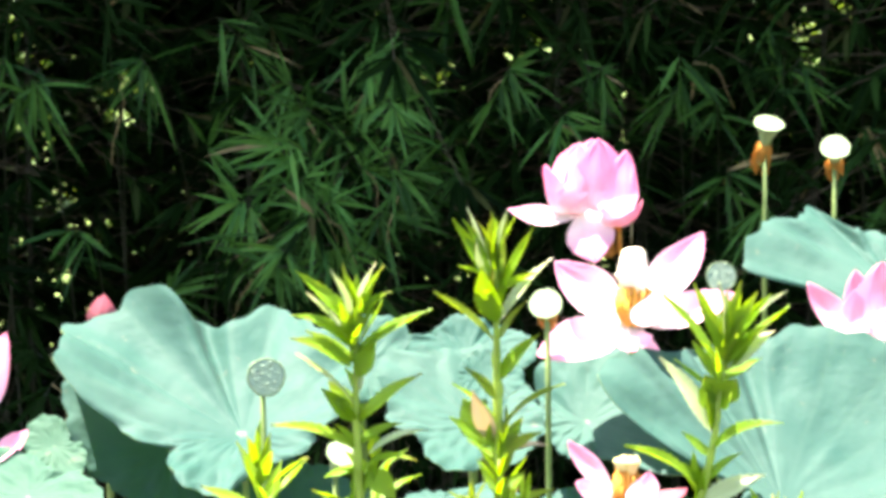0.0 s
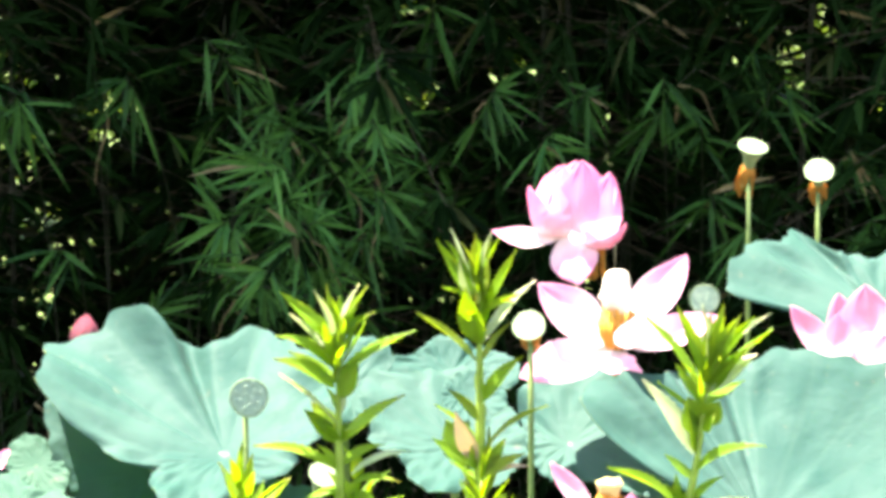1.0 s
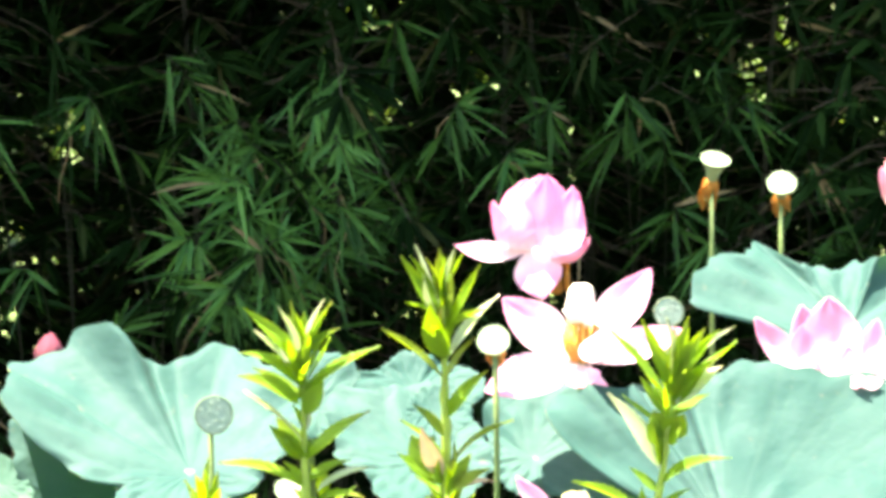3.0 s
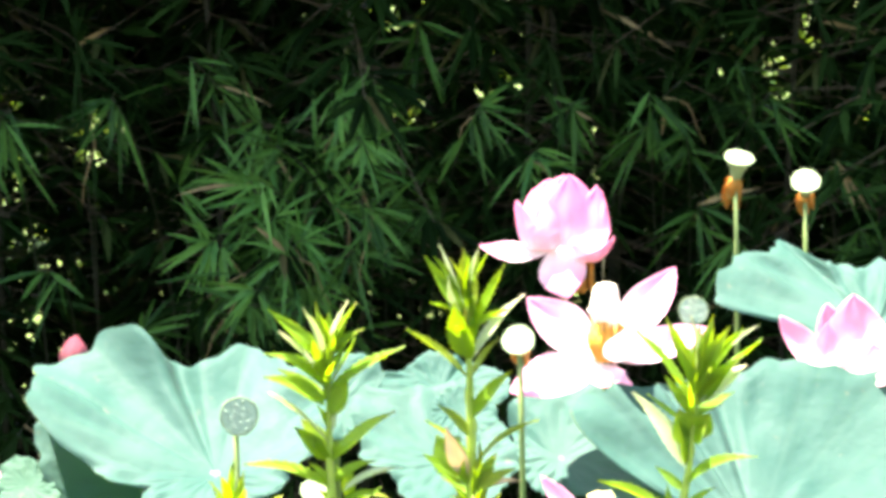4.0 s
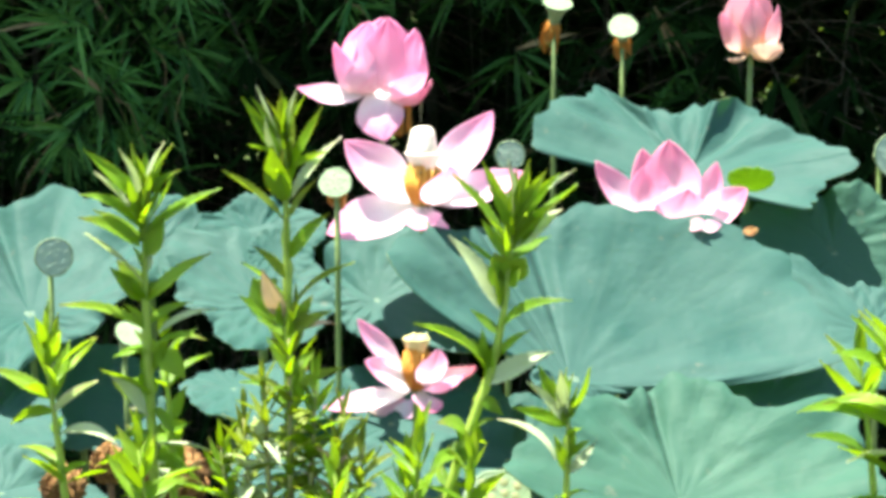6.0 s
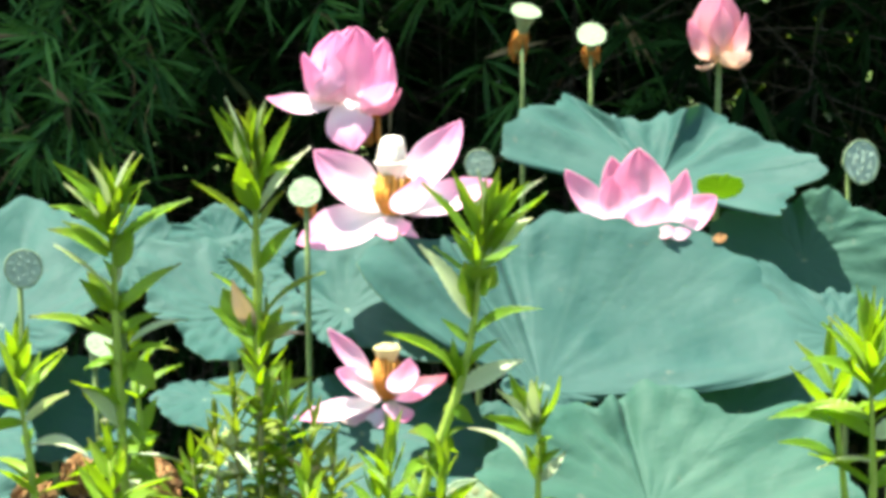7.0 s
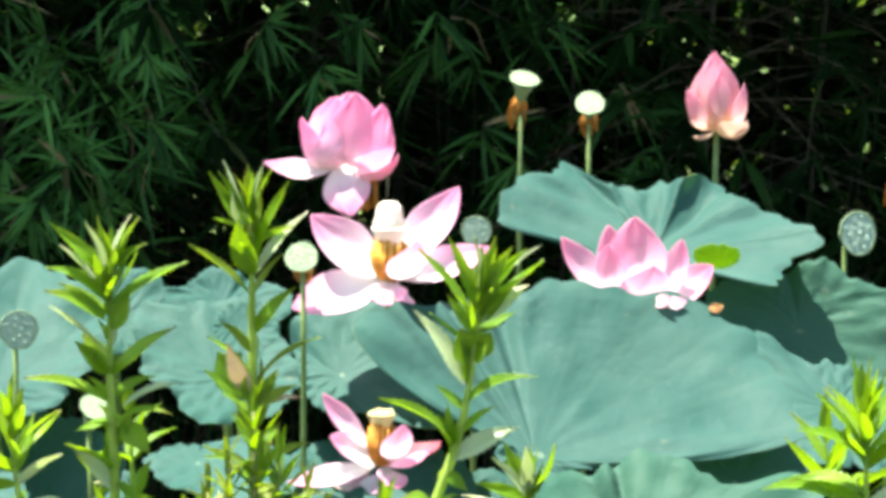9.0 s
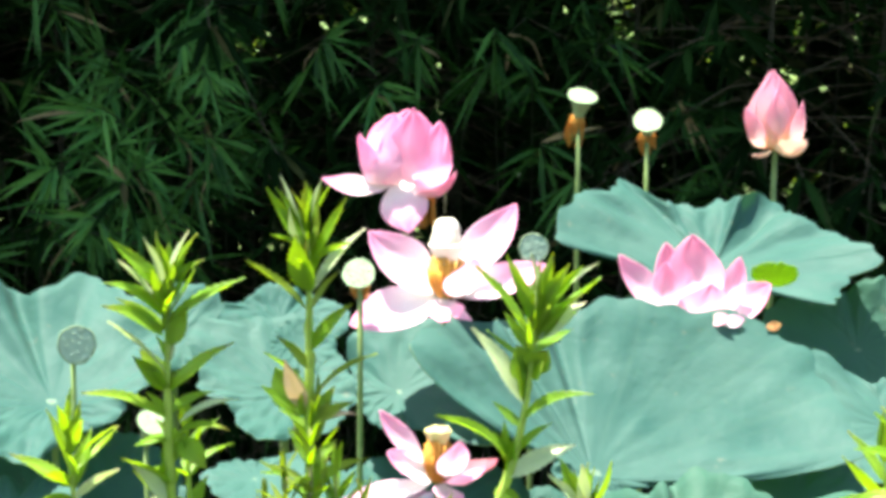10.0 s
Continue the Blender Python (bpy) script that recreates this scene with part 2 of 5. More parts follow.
def sheet(name, P, uv, thick, mats, closed=False):
    """A blade with two sides and a rim: P (rows, columns, 3); closed joins the last column to the first."""
    nu, nv = P.shape[:2]
    du = np.gradient(P, axis=0)
    dv = (np.roll(P, -1, 1) - np.roll(P, 1, 1)) if closed else np.gradient(P, axis=1)
    n = np.cross(du, dv)
    n /= np.linalg.norm(n, axis=2, keepdims=True) + 1e-12
    top, low = P + n * thick / 2, P - n * thick / 2
    count = nu * nv
    verts = np.concatenate([top.reshape(-1, 3), low.reshape(-1, 3)])
    i, j = np.meshgrid(np.arange(nu - 1), np.arange(nv if closed else nv - 1), indexing="ij")
    i, j = i.ravel(), j.ravel()
    k = (j + 1) % nv
    up = np.stack([i * nv + j, (i + 1) * nv + j, (i + 1) * nv + k, i * nv + k], 1)
    down = up[:, ::-1] + count
    j = np.arange(nv if closed else nv - 1)
    k = (j + 1) % nv
    a, b = (nu - 1) * nv + j, (nu - 1) * nv + k
    grid = count
    verts = np.concatenate([verts, verts])
    a, b, count = a + 2 * grid, b + 2 * grid, grid
    rim = [np.stack([b, a, a + count, b + count], 1)[:, ::-1]]
    if not closed:
        for col, flip in ((0, 1), (nv - 1, -1)):
            r = np.arange(nu - 1)
            a, b = r * nv + col + 2 * grid, (r + 1) * nv + col + 2 * grid
            rim.append(np.stack([a, b, b + count, a + count], 1)[:, ::flip])
    faces = np.concatenate([up, down, *rim])
    which = np.zeros(len(faces), dtype=int)
    if len(mats) > 1:
        which[len(up):2 * len(up)] = 1
    if len(mats) > 2:
        which[2 * len(up):] = 2
    uvs = np.concatenate([uv.reshape(-1, 2)] * 4)
    return mesh_of(name, verts, faces.tolist(), mats, which, uvs)


def tube_arrays(points, radii, sides=8):
    pts = np.asarray(points, float)
    tan = np.gradient(pts, axis=0)
    tan /= np.linalg.norm(tan, axis=1, keepdims=True) + 1e-12
    ref = np.array([0.9, 0.1, 0.2]) if abs(tan[0][0]) < 0.8 else np.array([0.1, 0.9, 0.2])
    e1 = np.cross(tan, ref)
    e1 /= np.linalg.norm(e1, axis=1, keepdims=True)
    e2 = np.cross(tan, e1)
    a = np.linspace(0, 2 * np.pi, sides, endpoint=False)
    ring = np.cos(a)[None, :, None] * e1[:, None] + np.sin(a)[None, :, None] * e2[:, None]
    v = (pts[:, None] + ring * np.asarray(radii)[:, None, None]).reshape(-1, 3)
    f = [(i * sides + j, i * sides + (j + 1) % sides, (i + 1) * sides + (j + 1) % sides, (i + 1) * sides + j)
         for i in range(len(pts) - 1) for j in range(sides)]
    f += [tuple(range(sides))[::-1], tuple((len(pts) - 1) * sides + j for j in range(sides))]
    return v, f


def tube(name, points, radii, mat, sides=8):
    v, f = tube_arrays(points, radii, sides)
    return mesh_of(name, v, f, [mat])


def joined(name, pieces, mats, which=None):
    verts, faces, mi, off = [], [], [], 0
    for k, (v, f) in enumerate(pieces):
        verts.append(np.asarray(v))
        faces += [tuple(i + off for i in q) for q in f]
        mi += [which[k] if which else 0] * len(f)
        off += len(v)
    return mesh_of(name, np.concatenate(verts), faces, mats, mi)


def bend(a, b, sag=(0, 0, 0), n=9):
    """Points from a to b with a soft bow."""
    a, b, sag = Vector(a), Vector(b), Vector(sag)
    return [a.lerp(b, s) + sag * (4 * s * (1 - s)) for s in np.linspace(0, 1, n)]


def lathe_arrays(profile, sides=24, wobble=0.0, seed=0, caps=(True, True)):
    rng = np.random.RandomState(seed)
    ph = rng.rand(3) * 6.3
    a = np.linspace(0, 2 * np.pi, sides, endpoint=False)
    w = 1 + wobble * (np.sin(3 * a + ph[0]) + 0.6 * np.sin(7 * a + ph[1]))
    v = np.concatenate([np.stack([r * np.cos(a) * w, r * np.sin(a) * w, np.full(sides, z)], 1) for r, z in profile])
    f = [(i * sides + j, i * sides + (j + 1) % sides, (i + 1) * sides + (j + 1) % sides, (i + 1) * sides + j)
         for i in range(len(profile) - 1) for j in range(sides)]
    f += [tuple(range(sides))[::-1]] * caps[0] + [tuple((len(profile) - 1) * sides + j for j in range(sides))] * caps[1]
    return v, f


def lathe(name, profile, mat, sides=24, wobble=0.0, seed=0, caps=(True, True)):
    v, f = lathe_arrays(profile, sides, wobble, seed, caps)
    return mesh_of(name, v, f, [mat])


# ---- lotus leaves ----
def ring_curve(values, th):
    """A smooth closed curve through evenly spaced values."""
    vals = np.asarray(values, float)
    n = len(vals)
    x = th / (2 * np.pi) * n
    i = np.floor(x).astype(int)
    t = x - i
    p = [vals[(i + k) % n] for k in (-1, 0, 1, 2)]
    return p[1] + 0.5 * t * (p[2] - p[0] + t * (2 * p[0] - 5 * p[1] + 4 * p[2] - p[3] + t * (3 * (p[1] - p[2]) + p[3] - p[0])))


def lotus_leaf(at, tilt, lean, cup, size, wave, rim, folds=(), foot=None, label="", seed=1, torn=0.0, sides=("blade", "under"), onto=None):
    """A lotus leaf: a funnel-shaped blade on a tall stem. rim: how far the blade reaches all round, as shares of size;
    folds: (degrees, width in degrees, depth) of creases that run out from the middle."""
    x, y, z = at
    fx, fy = foot or (x + 0.03, y + 0.10)
    root = onto or thing("lotus_leaf", fx, fy, 0.0, label, "lotus leaf", "lotus leaves")
    if onto:
        fx, fy = onto.location.x, onto.location.y
    nu, nv = 46, 264
    th = np.linspace(0, 2 * np.pi, nv, endpoint=False)
    rng = np.random.RandomState(seed)
    edge = ring_curve(rim, th)
    for k in (9, 14, 23, 37):
        edge = edge * (1 + (0.011 + 0.6 * torn / k) * np.sin(k * th + rng.rand() * 6.3))
    nibble = np.repeat(rng.randn(nv // 3), 3)
    nibble = (nibble + np.roll(nibble, 1) + np.roll(nibble, 2)) / 3
    edge = edge * (1 + 0.20 * torn * np.minimum(nibble, 0.5))
    s = np.linspace(0.01, 1, nu)[:, None]
    mean = size * float(np.mean(rim))
    r = s * edge[None, :] * size
    q = r / size
    amp, n, ph = wave
    h = cup * size * q * q * 0.5 + cup * r * 0.5 + amp * size * q ** 3 * np.sin(n * th + ph)[None, :]
    # the blade swells between 22 sunken veins, each field by its own measure
    field = (th / (2 * np.pi) * 22).astype(int)
    swell, slant = rng.uniform(0.3, 1.8, 22)[field], rng.uniform(-1, 1, 22)[field]
    h = h + mean * np.abs(np.sin(11 * th))[None, :] * (0.0022 * swell * s ** 1.4 + 0.0025 * slant * s * np.sin(13 * s + 5 * slant))
    # crinkles that run along the veins, and broad dents
    for k in range(30):
        m, p = rng.randint(3, 24), rng.uniform(-16, 16)
        h = h + mean * (0.046 / (m + abs(p)) ** 0.75) * s ** 1.6 * np.sin(m * th + p * s + 6.3 * rng.rand())
    # the rim: uneven ruffles, turned down at the very edge
    ruffle = sum(np.sin(k * th + 6.3 * rng.rand()) / k ** 0.5 for k in (7, 11, 13, 19))[None, :]
    h = h + (0.020 + 0.12 * torn) * mean * s ** 6 * ruffle - 0.020 * mean * np.clip((s - 0.9) / 0.1, 0, 1) ** 2
    for deg, wide, deep in folds:
        d = (th - radians(deg) + np.pi) % (2 * np.pi) - np.pi
        h = h - deep * size * np.exp(-(d / radians(wide)) ** 2)[None, :] * s ** 1.6
    a, b = radians(tilt), radians(lean)
    nrm = Vector((math.sin(b) * math.cos(a), -math.sin(a), math.cos(a) * math.cos(b))).normalized()
    e1 = Vector((0, 1, 0)).cross(nrm).normalized()
    e2 = nrm.cross(e1)
    c = np.array([x - fx, y - fy, z])
    P = c + (r * np.cos(th))[..., None] * np.array(e1) + (r * np.sin(th))[..., None] * np.array(e2) + h[..., None] * np.array(nrm)
    uv = np.stack(np.broadcast_arrays((th / (2 * np.pi))[None, :] + 0.006 * s * np.sin(5 * s + 4 * th + seed) * np.sin(th / 2), s), -1)
    # the seam of the angle falls on a vein
    if onto:
        part("curled_lobe", sheet("curled_lobe", P, uv, 0.0010, list(sides), closed=True), root, label)
        return root
    part("blade", sheet("blade", P, uv, 0.0014, [*sides, "leaf_rim"], closed=True), root)
    pts = bend((0, 0, 0), tuple(c - np.array(nrm) * 0.002), (0.0, 0.02, 0), 12)
    part("stem", tube("stem", pts, np.linspace(0.0065, 0.004, 12), "stem", 8), root, "green prickly stem")
    return root


made = {}


def leaf(key, *where, rim, creases=(), label, torn=0.03, **more):
    made[key] = lotus_leaf(*where, rim, folds=creases, label=label, seed=len(made) + 1, torn=torn, **more)


# each leaf: middle, tilt, lean, cup, size, rim wave; then its reach all round
leaf("L1", (-0.272, 3.42, 0.952), 31, 0, 0.19, 0.2, (0.045, 7, 0.5),
     rim=(0.51, 0.57, 0.64, 0.69, 0.78, 0.8, 0.81, 0.9, 0.92, 0.96, 0.95, 0.94, 1.01, 1.11, 1.13, 1.03, 0.94, 0.95, 1.06, 0.95, 1.19, 1.35, 1.34, 1.4, 1.42, 1.35, 1.27, 1.25, 1.16, 0.98, 0.81, 0.72, 0.64, 0.46, 0.49, 0.52, 0.55, 0.55, 0.6, 0.62, 0.65, 0.64, 0.64, 0.68, 0.69, 0.5, 0.43, 0.38, 0.36, 0.34, 0.34, 0.37, 0.35, 0.37, 0.42, 0.42, 0.47, 0.46, 0.43, 0.46),
     creases=((108, 5, 0.18), (119, 6, -0.11), (80, 6, 0.06), (147, 2, 0.03), (152, 2, -0.02), (158, 2, 0.02)), label="large pale blue-green lotus leaf with a deeply waved rim", torn=0.05)
leaf("L2", (0.014, 3.5, 0.955), 32, 0, 0.175, 0.16, (0.04, 6, 1.0),
     rim=(0.58, 0.55, 0.56, 0.56, 0.59, 0.65, 0.7, 0.8, 0.81, 0.78, 0.79, 0.94, 0.94, 0.79, 0.71, 0.69, 0.63, 0.53, 0.49, 0.57, 0.63, 0.69, 0.66, 0.59, 0.63, 0.68, 0.61, 0.59, 0.59, 0.59),
     creases=((70, 8, 0.06),), label="blue-green lotus leaf behind tall weeds", torn=0.03)
leaf("L2b", (-0.132, 3.62, 1.002), 40, 10, 0.15, 0.14, (0.03, 5, 2.0),
     rim=(0.33, 0.36, 0.41, 0.47, 0.62, 0.67, 0.68, 0.65, 0.63, 0.52, 0.47, 0.49, 0.45, 0.47, 0.55, 0.58, 0.54, 0.55, 0.59, 0.57, 0.56, 0.54, 0.49, 0.41, 0.4, 0.37, 0.39, 0.34, 0.32, 0.32),
     creases=(), label="pale lotus leaf half hidden behind a weed", torn=0.04)
leaf("L3", (-0.375, 3.53, 0.911), 64, 24, 0.075, 0.208, (0.05, 6, 0),
     rim=(0.72, 0.69, 0.69, 0.56, 0.46, 0.45, 0.31, 0.31, 0.3, 0.32, 0.35, 0.38, 0.48, 0.62, 0.76, 0.71, 0.65, 0.56, 0.53, 0.46, 0.43, 0.39, 0.41, 0.36, 0.36, 0.42, 0.51, 0.52, 0.56, 0.62),
     creases=((60, 10, 0.06),), label="shaded blue-green lotus leaf under a larger one", torn=0.03)
leaf("L4", (-0.519, 3.5, 0.923), 48, 0, 0.1, 0.1, (0.02, 5, 0),
     rim=(0.36, 0.35, 0.34, 0.34, 0.35, 0.34, 0.36, 0.41, 0.44, 0.48, 0.47, 0.47, 0.46, 0.45, 0.46, 0.41, 0.34, 0.33, 0.33, 0.32, 0.31, 0.32, 0.34, 0.37, 0.43, 0.48, 0.55, 0.52, 0.48, 0.43),
     creases=(), label="small rounded green lotus leaf in the shade", torn=0.0, sides=("blade_green", "under"))
leaf("L5", (-0.506, 3.2, 0.921), 35, -10, 0.1, 0.12, (0.06, 5, 0),
     rim=(0.68, 0.58, 0.54, 0.43, 0.38, 0.41, 0.44, 0.55, 0.6, 0.73, 0.81, 0.9, 0.78, 0.65, 0.62, 0.59, 0.63, 0.62, 0.6, 0.5, 0.49, 0.54, 0.57, 0.64, 0.67, 0.72, 0.9, 0.91, 0.83, 0.78),
     creases=(), label="pale lotus leaf below a pink flower", torn=0.04, sides=("blade_green", "under"))
leaf("L6", (-0.274, 3.0, 0.834), 25, 10, 0.125, 0.2, (0.05, 5, 1),
     rim=(0.63, 0.52, 0.42, 0.42, 0.38, 0.39, 0.41, 0.4, 0.36, 0.35, 0.38, 0.4, 0.48, 0.48, 0.52, 0.63, 0.65, 0.67, 0.7, 0.7, 0.68, 0.59, 0.57, 0.46, 0.44, 0.51, 0.51, 0.53, 0.57, 0.61),
     creases=((40, 10, 0.08),), label="low pale lotus leaf beside withered brown heads", torn=0.03)
leaf("L7", (-0.307, 3.3, 0.848), 25, -5, 0.1, 0.2, (0.05, 5, 1),
     rim=(0.41, 0.4, 0.36, 0.3, 0.28, 0.31, 0.34, 0.28, 0.31, 0.33, 0.34, 0.42, 0.51, 0.62, 0.54, 0.49, 0.48, 0.53, 0.42, 0.41, 0.32, 0.36, 0.34, 0.34, 0.39, 0.44, 0.5, 0.53, 0.46, 0.43),
     creases=((80, 12, 0.1),), label="low blue-green lotus leaf under a tall one", torn=0.03)
leaf("L9", (0.149, 3.3, 0.991), 40, -8, 0.15, 0.2, (0.05, 6, 2),
     rim=(0.59, 0.58, 0.62, 0.6, 0.57, 0.57, 0.55, 0.56, 0.53, 0.54, 0.51, 0.39, 0.32, 0.28, 0.25, 0.25, 0.25, 0.26, 0.26, 0.28, 0.3, 0.28, 0.3, 0.28, 0.35, 0.51, 0.76, 0.71, 0.67, 0.64),
     creases=((130, 12, 0.08),), label="blue-green lotus leaf shaded by an open flower", torn=0.05)
leaf("L10", (0.009, 3.8, 0.995), 38, 0, 0.15, 0.16, (0.03, 5, 0),
     rim=(0.6, 0.56, 0.5, 0.44, 0.42, 0.41, 0.43, 0.44, 0.42, 0.42, 0.41, 0.38, 0.39, 0.46, 0.59, 0.57, 0.53, 0.52, 0.52, 0.51, 0.53, 0.48, 0.4, 0.41, 0.42, 0.53, 0.56, 0.52, 0.51, 0.59),
     creases=((60, 8, 0.08),), label="dark teal lotus leaf at the back", torn=0.03)
leaf("L11", (0.026, 3.38, 1.035), 45, 0, 0.15, 0.08, (0.03, 5, 0),
     rim=(0.61, 0.59, 0.59, 0.62, 0.6, 0.57, 0.51, 0.49, 0.43, 0.44, 0.42, 0.4, 0.41, 0.39, 0.38, 0.38, 0.38, 0.37, 0.36, 0.38, 0.42, 0.42, 0.49, 0.53, 0.65, 0.61, 0.57, 0.59, 0.64, 0.65),
     creases=(), label="small crumpled pale lotus leaf", torn=0.03)
leaf("B", (0.364, 3.12, 0.929), 36, 14, 0.19, 0.3, (0.035, 5, 0.6),
     rim=(0.22, 0.31, 0.99, 1.05, 1.09, 1.07, 1.06, 1.1, 1.08, 1.1, 1.05, 0.94, 0.91, 0.85, 0.86, 0.86, 0.82, 0.83, 0.84, 0.71, 0.73, 0.77, 0.74, 0.86, 0.8, 0.86, 0.84, 0.81, 0.66, 0.16, 0.16, 0.16, 0.16, 0.16, 0.16, 0.16, 0.16, 0.16, 0.16, 0.16, 0.16, 0.16, 0.16, 0.16, 0.16, 0.16, 0.16, 0.16, 0.16, 0.16, 0.16, 0.16, 0.16, 0.16, 0.16, 0.16, 0.16, 0.16, 0.16, 0.18),
     creases=((107, 4, 0.10), (116, 4, -0.06), (124, 3, 0.06), (131, 3, -0.05), (138, 3, 0.05), (145, 3, -0.04)), label="very large blue-green lotus leaf with a folded edge", torn=0.06)
leaf("C", (0.589, 3.72, 1.084), 30, 0, 0.175, 0.22, (0.025, 7, 1.5),
     rim=(1.01, 0.88, 0.87, 0.87, 0.78, 0.79, 0.78, 0.76, 0.8, 0.76, 0.73, 0.55, 0.62, 0.68, 0.62, 0.58, 0.54, 0.59, 0.61, 0.65, 0.96, 0.93, 0.83, 0.88, 0.97, 0.95, 0.96, 0.99, 0.99, 0.94, 0.51, 0.47, 0.49, 0.47, 0.44, 0.38, 0.34, 0.32, 0.32, 0.28, 0.26, 0.29, 0.31, 0.31, 0.34, 0.33, 0.29, 0.26, 0.25, 0.26, 0.25, 0.25, 0.25, 0.26, 0.84, 0.82, 0.76, 0.83, 0.92, 1.02),
     creases=((119, 3, 0.06), (112, 3, -0.03), (50, 7, 0.11), (66, 5, -0.12), (20, 9, 0.05), (150, 9, -0.05)), label="tall blue-green lotus leaf with a ragged rim", torn=0.12)
leaf("D", (0.789, 3.7, 0.98), 64, 0, 0.15, 0.2, (0.05, 5, 1),
     rim=(0.81, 0.79, 0.67, 0.56, 0.53, 0.54, 0.53, 0.48, 0.43, 0.39, 0.38, 0.45, 0.57, 0.67, 0.67, 0.66, 0.64, 0.62, 0.5, 0.48, 0.46, 0.45, 0.45, 0.46, 0.47, 0.52, 0.58, 0.66, 0.78, 0.85),
     creases=((95, 8, 0.1),), label="dark green lotus leaf half in shade", torn=0.03, sides=("blade_green", "under"))
leaf("E", (0.766, 3.35, 0.939), 30, 10, 0.125, 0.2, (0.06, 6, 0),
     rim=(0.69, 0.65, 0.69, 0.61, 0.52, 0.51, 0.43, 0.43, 0.44, 0.41, 0.64, 0.72, 0.72, 0.69, 0.69, 0.54, 0.58, 0.64, 0.61, 0.59, 0.62, 0.68, 0.63, 0.54, 0.6, 0.55, 0.61, 0.63, 0.58, 0.65),
     creases=((120, 10, 0.05),), label="pale teal lotus leaf with a nibbled rim", torn=0.1)
leaf("F", (0.458, 2.9, 0.842), 34, 5, 0.21, 0.24, (0.05, 5, 2.2),
     rim=(0.93, 0.9, 0.93, 0.99, 0.7, 0.67, 0.68, 0.7, 0.69, 0.59, 0.62, 0.67, 0.67, 0.72, 0.75, 0.81, 0.63, 0.64, 0.59, 0.49, 0.38, 0.37, 0.36, 0.32, 0.38, 0.38, 0.4, 0.49, 0.76, 0.91),
     creases=((99, 4, 0.08), (108, 5, -0.06), (130, 5, 0.02)), label="large light green lotus leaf with a deep crease", torn=0.03, sides=("blade_green", "under"))
leaf("G", (-0.023, 3.3, 0.884), 14, 0, 0.075, 0.16, (0.05, 6, 0),
     rim=(0.72, 0.64, 0.56, 0.59, 0.6, 0.47, 0.44, 0.28, 0.29, 0.3, 0.31, 0.39, 0.34, 0.37, 0.37, 0.41, 0.37, 0.36, 0.39, 0.4, 0.4, 0.56, 0.55, 0.6, 0.73, 0.98, 1.01, 0.89, 0.9, 0.82),
     creases=(), label="flat pale lotus leaf with white spots", torn=0.03)
leaf("H", (0.163, 3.22, 0.858), 28, 0, 0.125, 0.16, (0.05, 6, 1),
     rim=(0.9, 0.89, 0.82, 0.84, 0.75, 0.69, 0.64, 0.65, 0.69, 0.64, 0.64, 0.63, 0.61, 0.59, 0.62, 0.61, 0.6, 0.6, 0.66, 0.7, 0.71, 0.81, 0.88, 0.87, 0.97, 0.96, 1.02, 0.99, 0.99, 0.9),
     creases=(), label="blue-green lotus leaf under a fading flower", torn=0.04)
leaf("I", (0.149, 3.05, 0.813), 25, 0, 0.1, 0.2, (0.05, 6, 1),
     rim=(0.6, 0.48, 0.42, 0.23, 0.21, 0.15, 0.15, 0.17, 0.18, 0.17, 0.17, 0.26, 0.4, 0.45, 0.49, 0.52, 0.52, 0.5, 0.48, 0.45, 0.44, 0.43, 0.41, 0.45, 0.43, 0.49, 0.58, 0.65, 0.74, 0.72),
     creases=(), label="low shaded lotus leaf", torn=0.03)
leaf("Y", (0.636, 3.5, 1.106), -38, 8, 0.25, 0.06, (0.05, 4, 0),
     rim=(0.5, 0.5, 0.5, 0.5, 0.5, 0.5, 0.55, 0.6, 0.7, 0.75, 0.6, 0.5, 0.5, 0.5, 0.5, 0.5, 0.5, 0.5, 0.5, 0.5, 0.5, 0.5, 0.5, 0.5, 0.5, 0.5, 0.55, 0.5, 0.5, 0.5),
     creases=(), label="curled yellow-green lobe seen from below", torn=0.06, sides=("lobe", "lobe"), onto=made["C"])
leaf("J", (0.061, 3.12, 0.816), 25, 0, 0.1, 0.2, (0.05, 6, 1),
     rim=(0.6, 0.61, 0.59, 0.56, 0.52, 0.53, 0.48, 0.51, 0.46, 0.45, 0.46, 0.49, 0.47, 0.44, 0.43, 0.43, 0.41, 0.38, 0.38, 0.41, 0.48, 0.54, 0.48, 0.44, 0.5, 0.59, 0.58, 0.58, 0.59, 0.62),
     creases=(), label="low lotus leaf behind a bushy weed", torn=0.03)
leaf("K", (0.326, 3.3, 0.803), 40, 0, 0.1, 0.2, (0.05, 6, 1),
     rim=(0.34, 0.32, 0.33, 0.37, 0.44, 0.42, 0.42, 0.44, 0.42, 0.41, 0.41, 0.4, 0.35, 0.33, 0.33, 0.32, 0.33, 0.29, 0.32, 0.35, 0.41, 0.48, 0.44, 0.43, 0.47, 0.42, 0.37, 0.33, 0.35, 0.34),
     creases=(), label="dark lotus leaf deep between the stems", torn=0.03)
leaf("N", (0.605, 3.17, 0.889), 42, 0, 0.1, 0.2, (0.04, 5, 1),
     rim=(0.4, 0.46, 0.48, 0.52, 0.46, 0.45, 0.37, 0.35, 0.33, 0.33, 0.35, 0.38, 0.41, 0.43, 0.51, 0.56, 0.55, 0.54, 0.48, 0.42, 0.41, 0.33, 0.3, 0.28, 0.26, 0.3, 0.28, 0.31, 0.34, 0.35),
     creases=((60, 10, 0.05),), label="dark lotus leaf in the shadow of the largest one", torn=0.03)
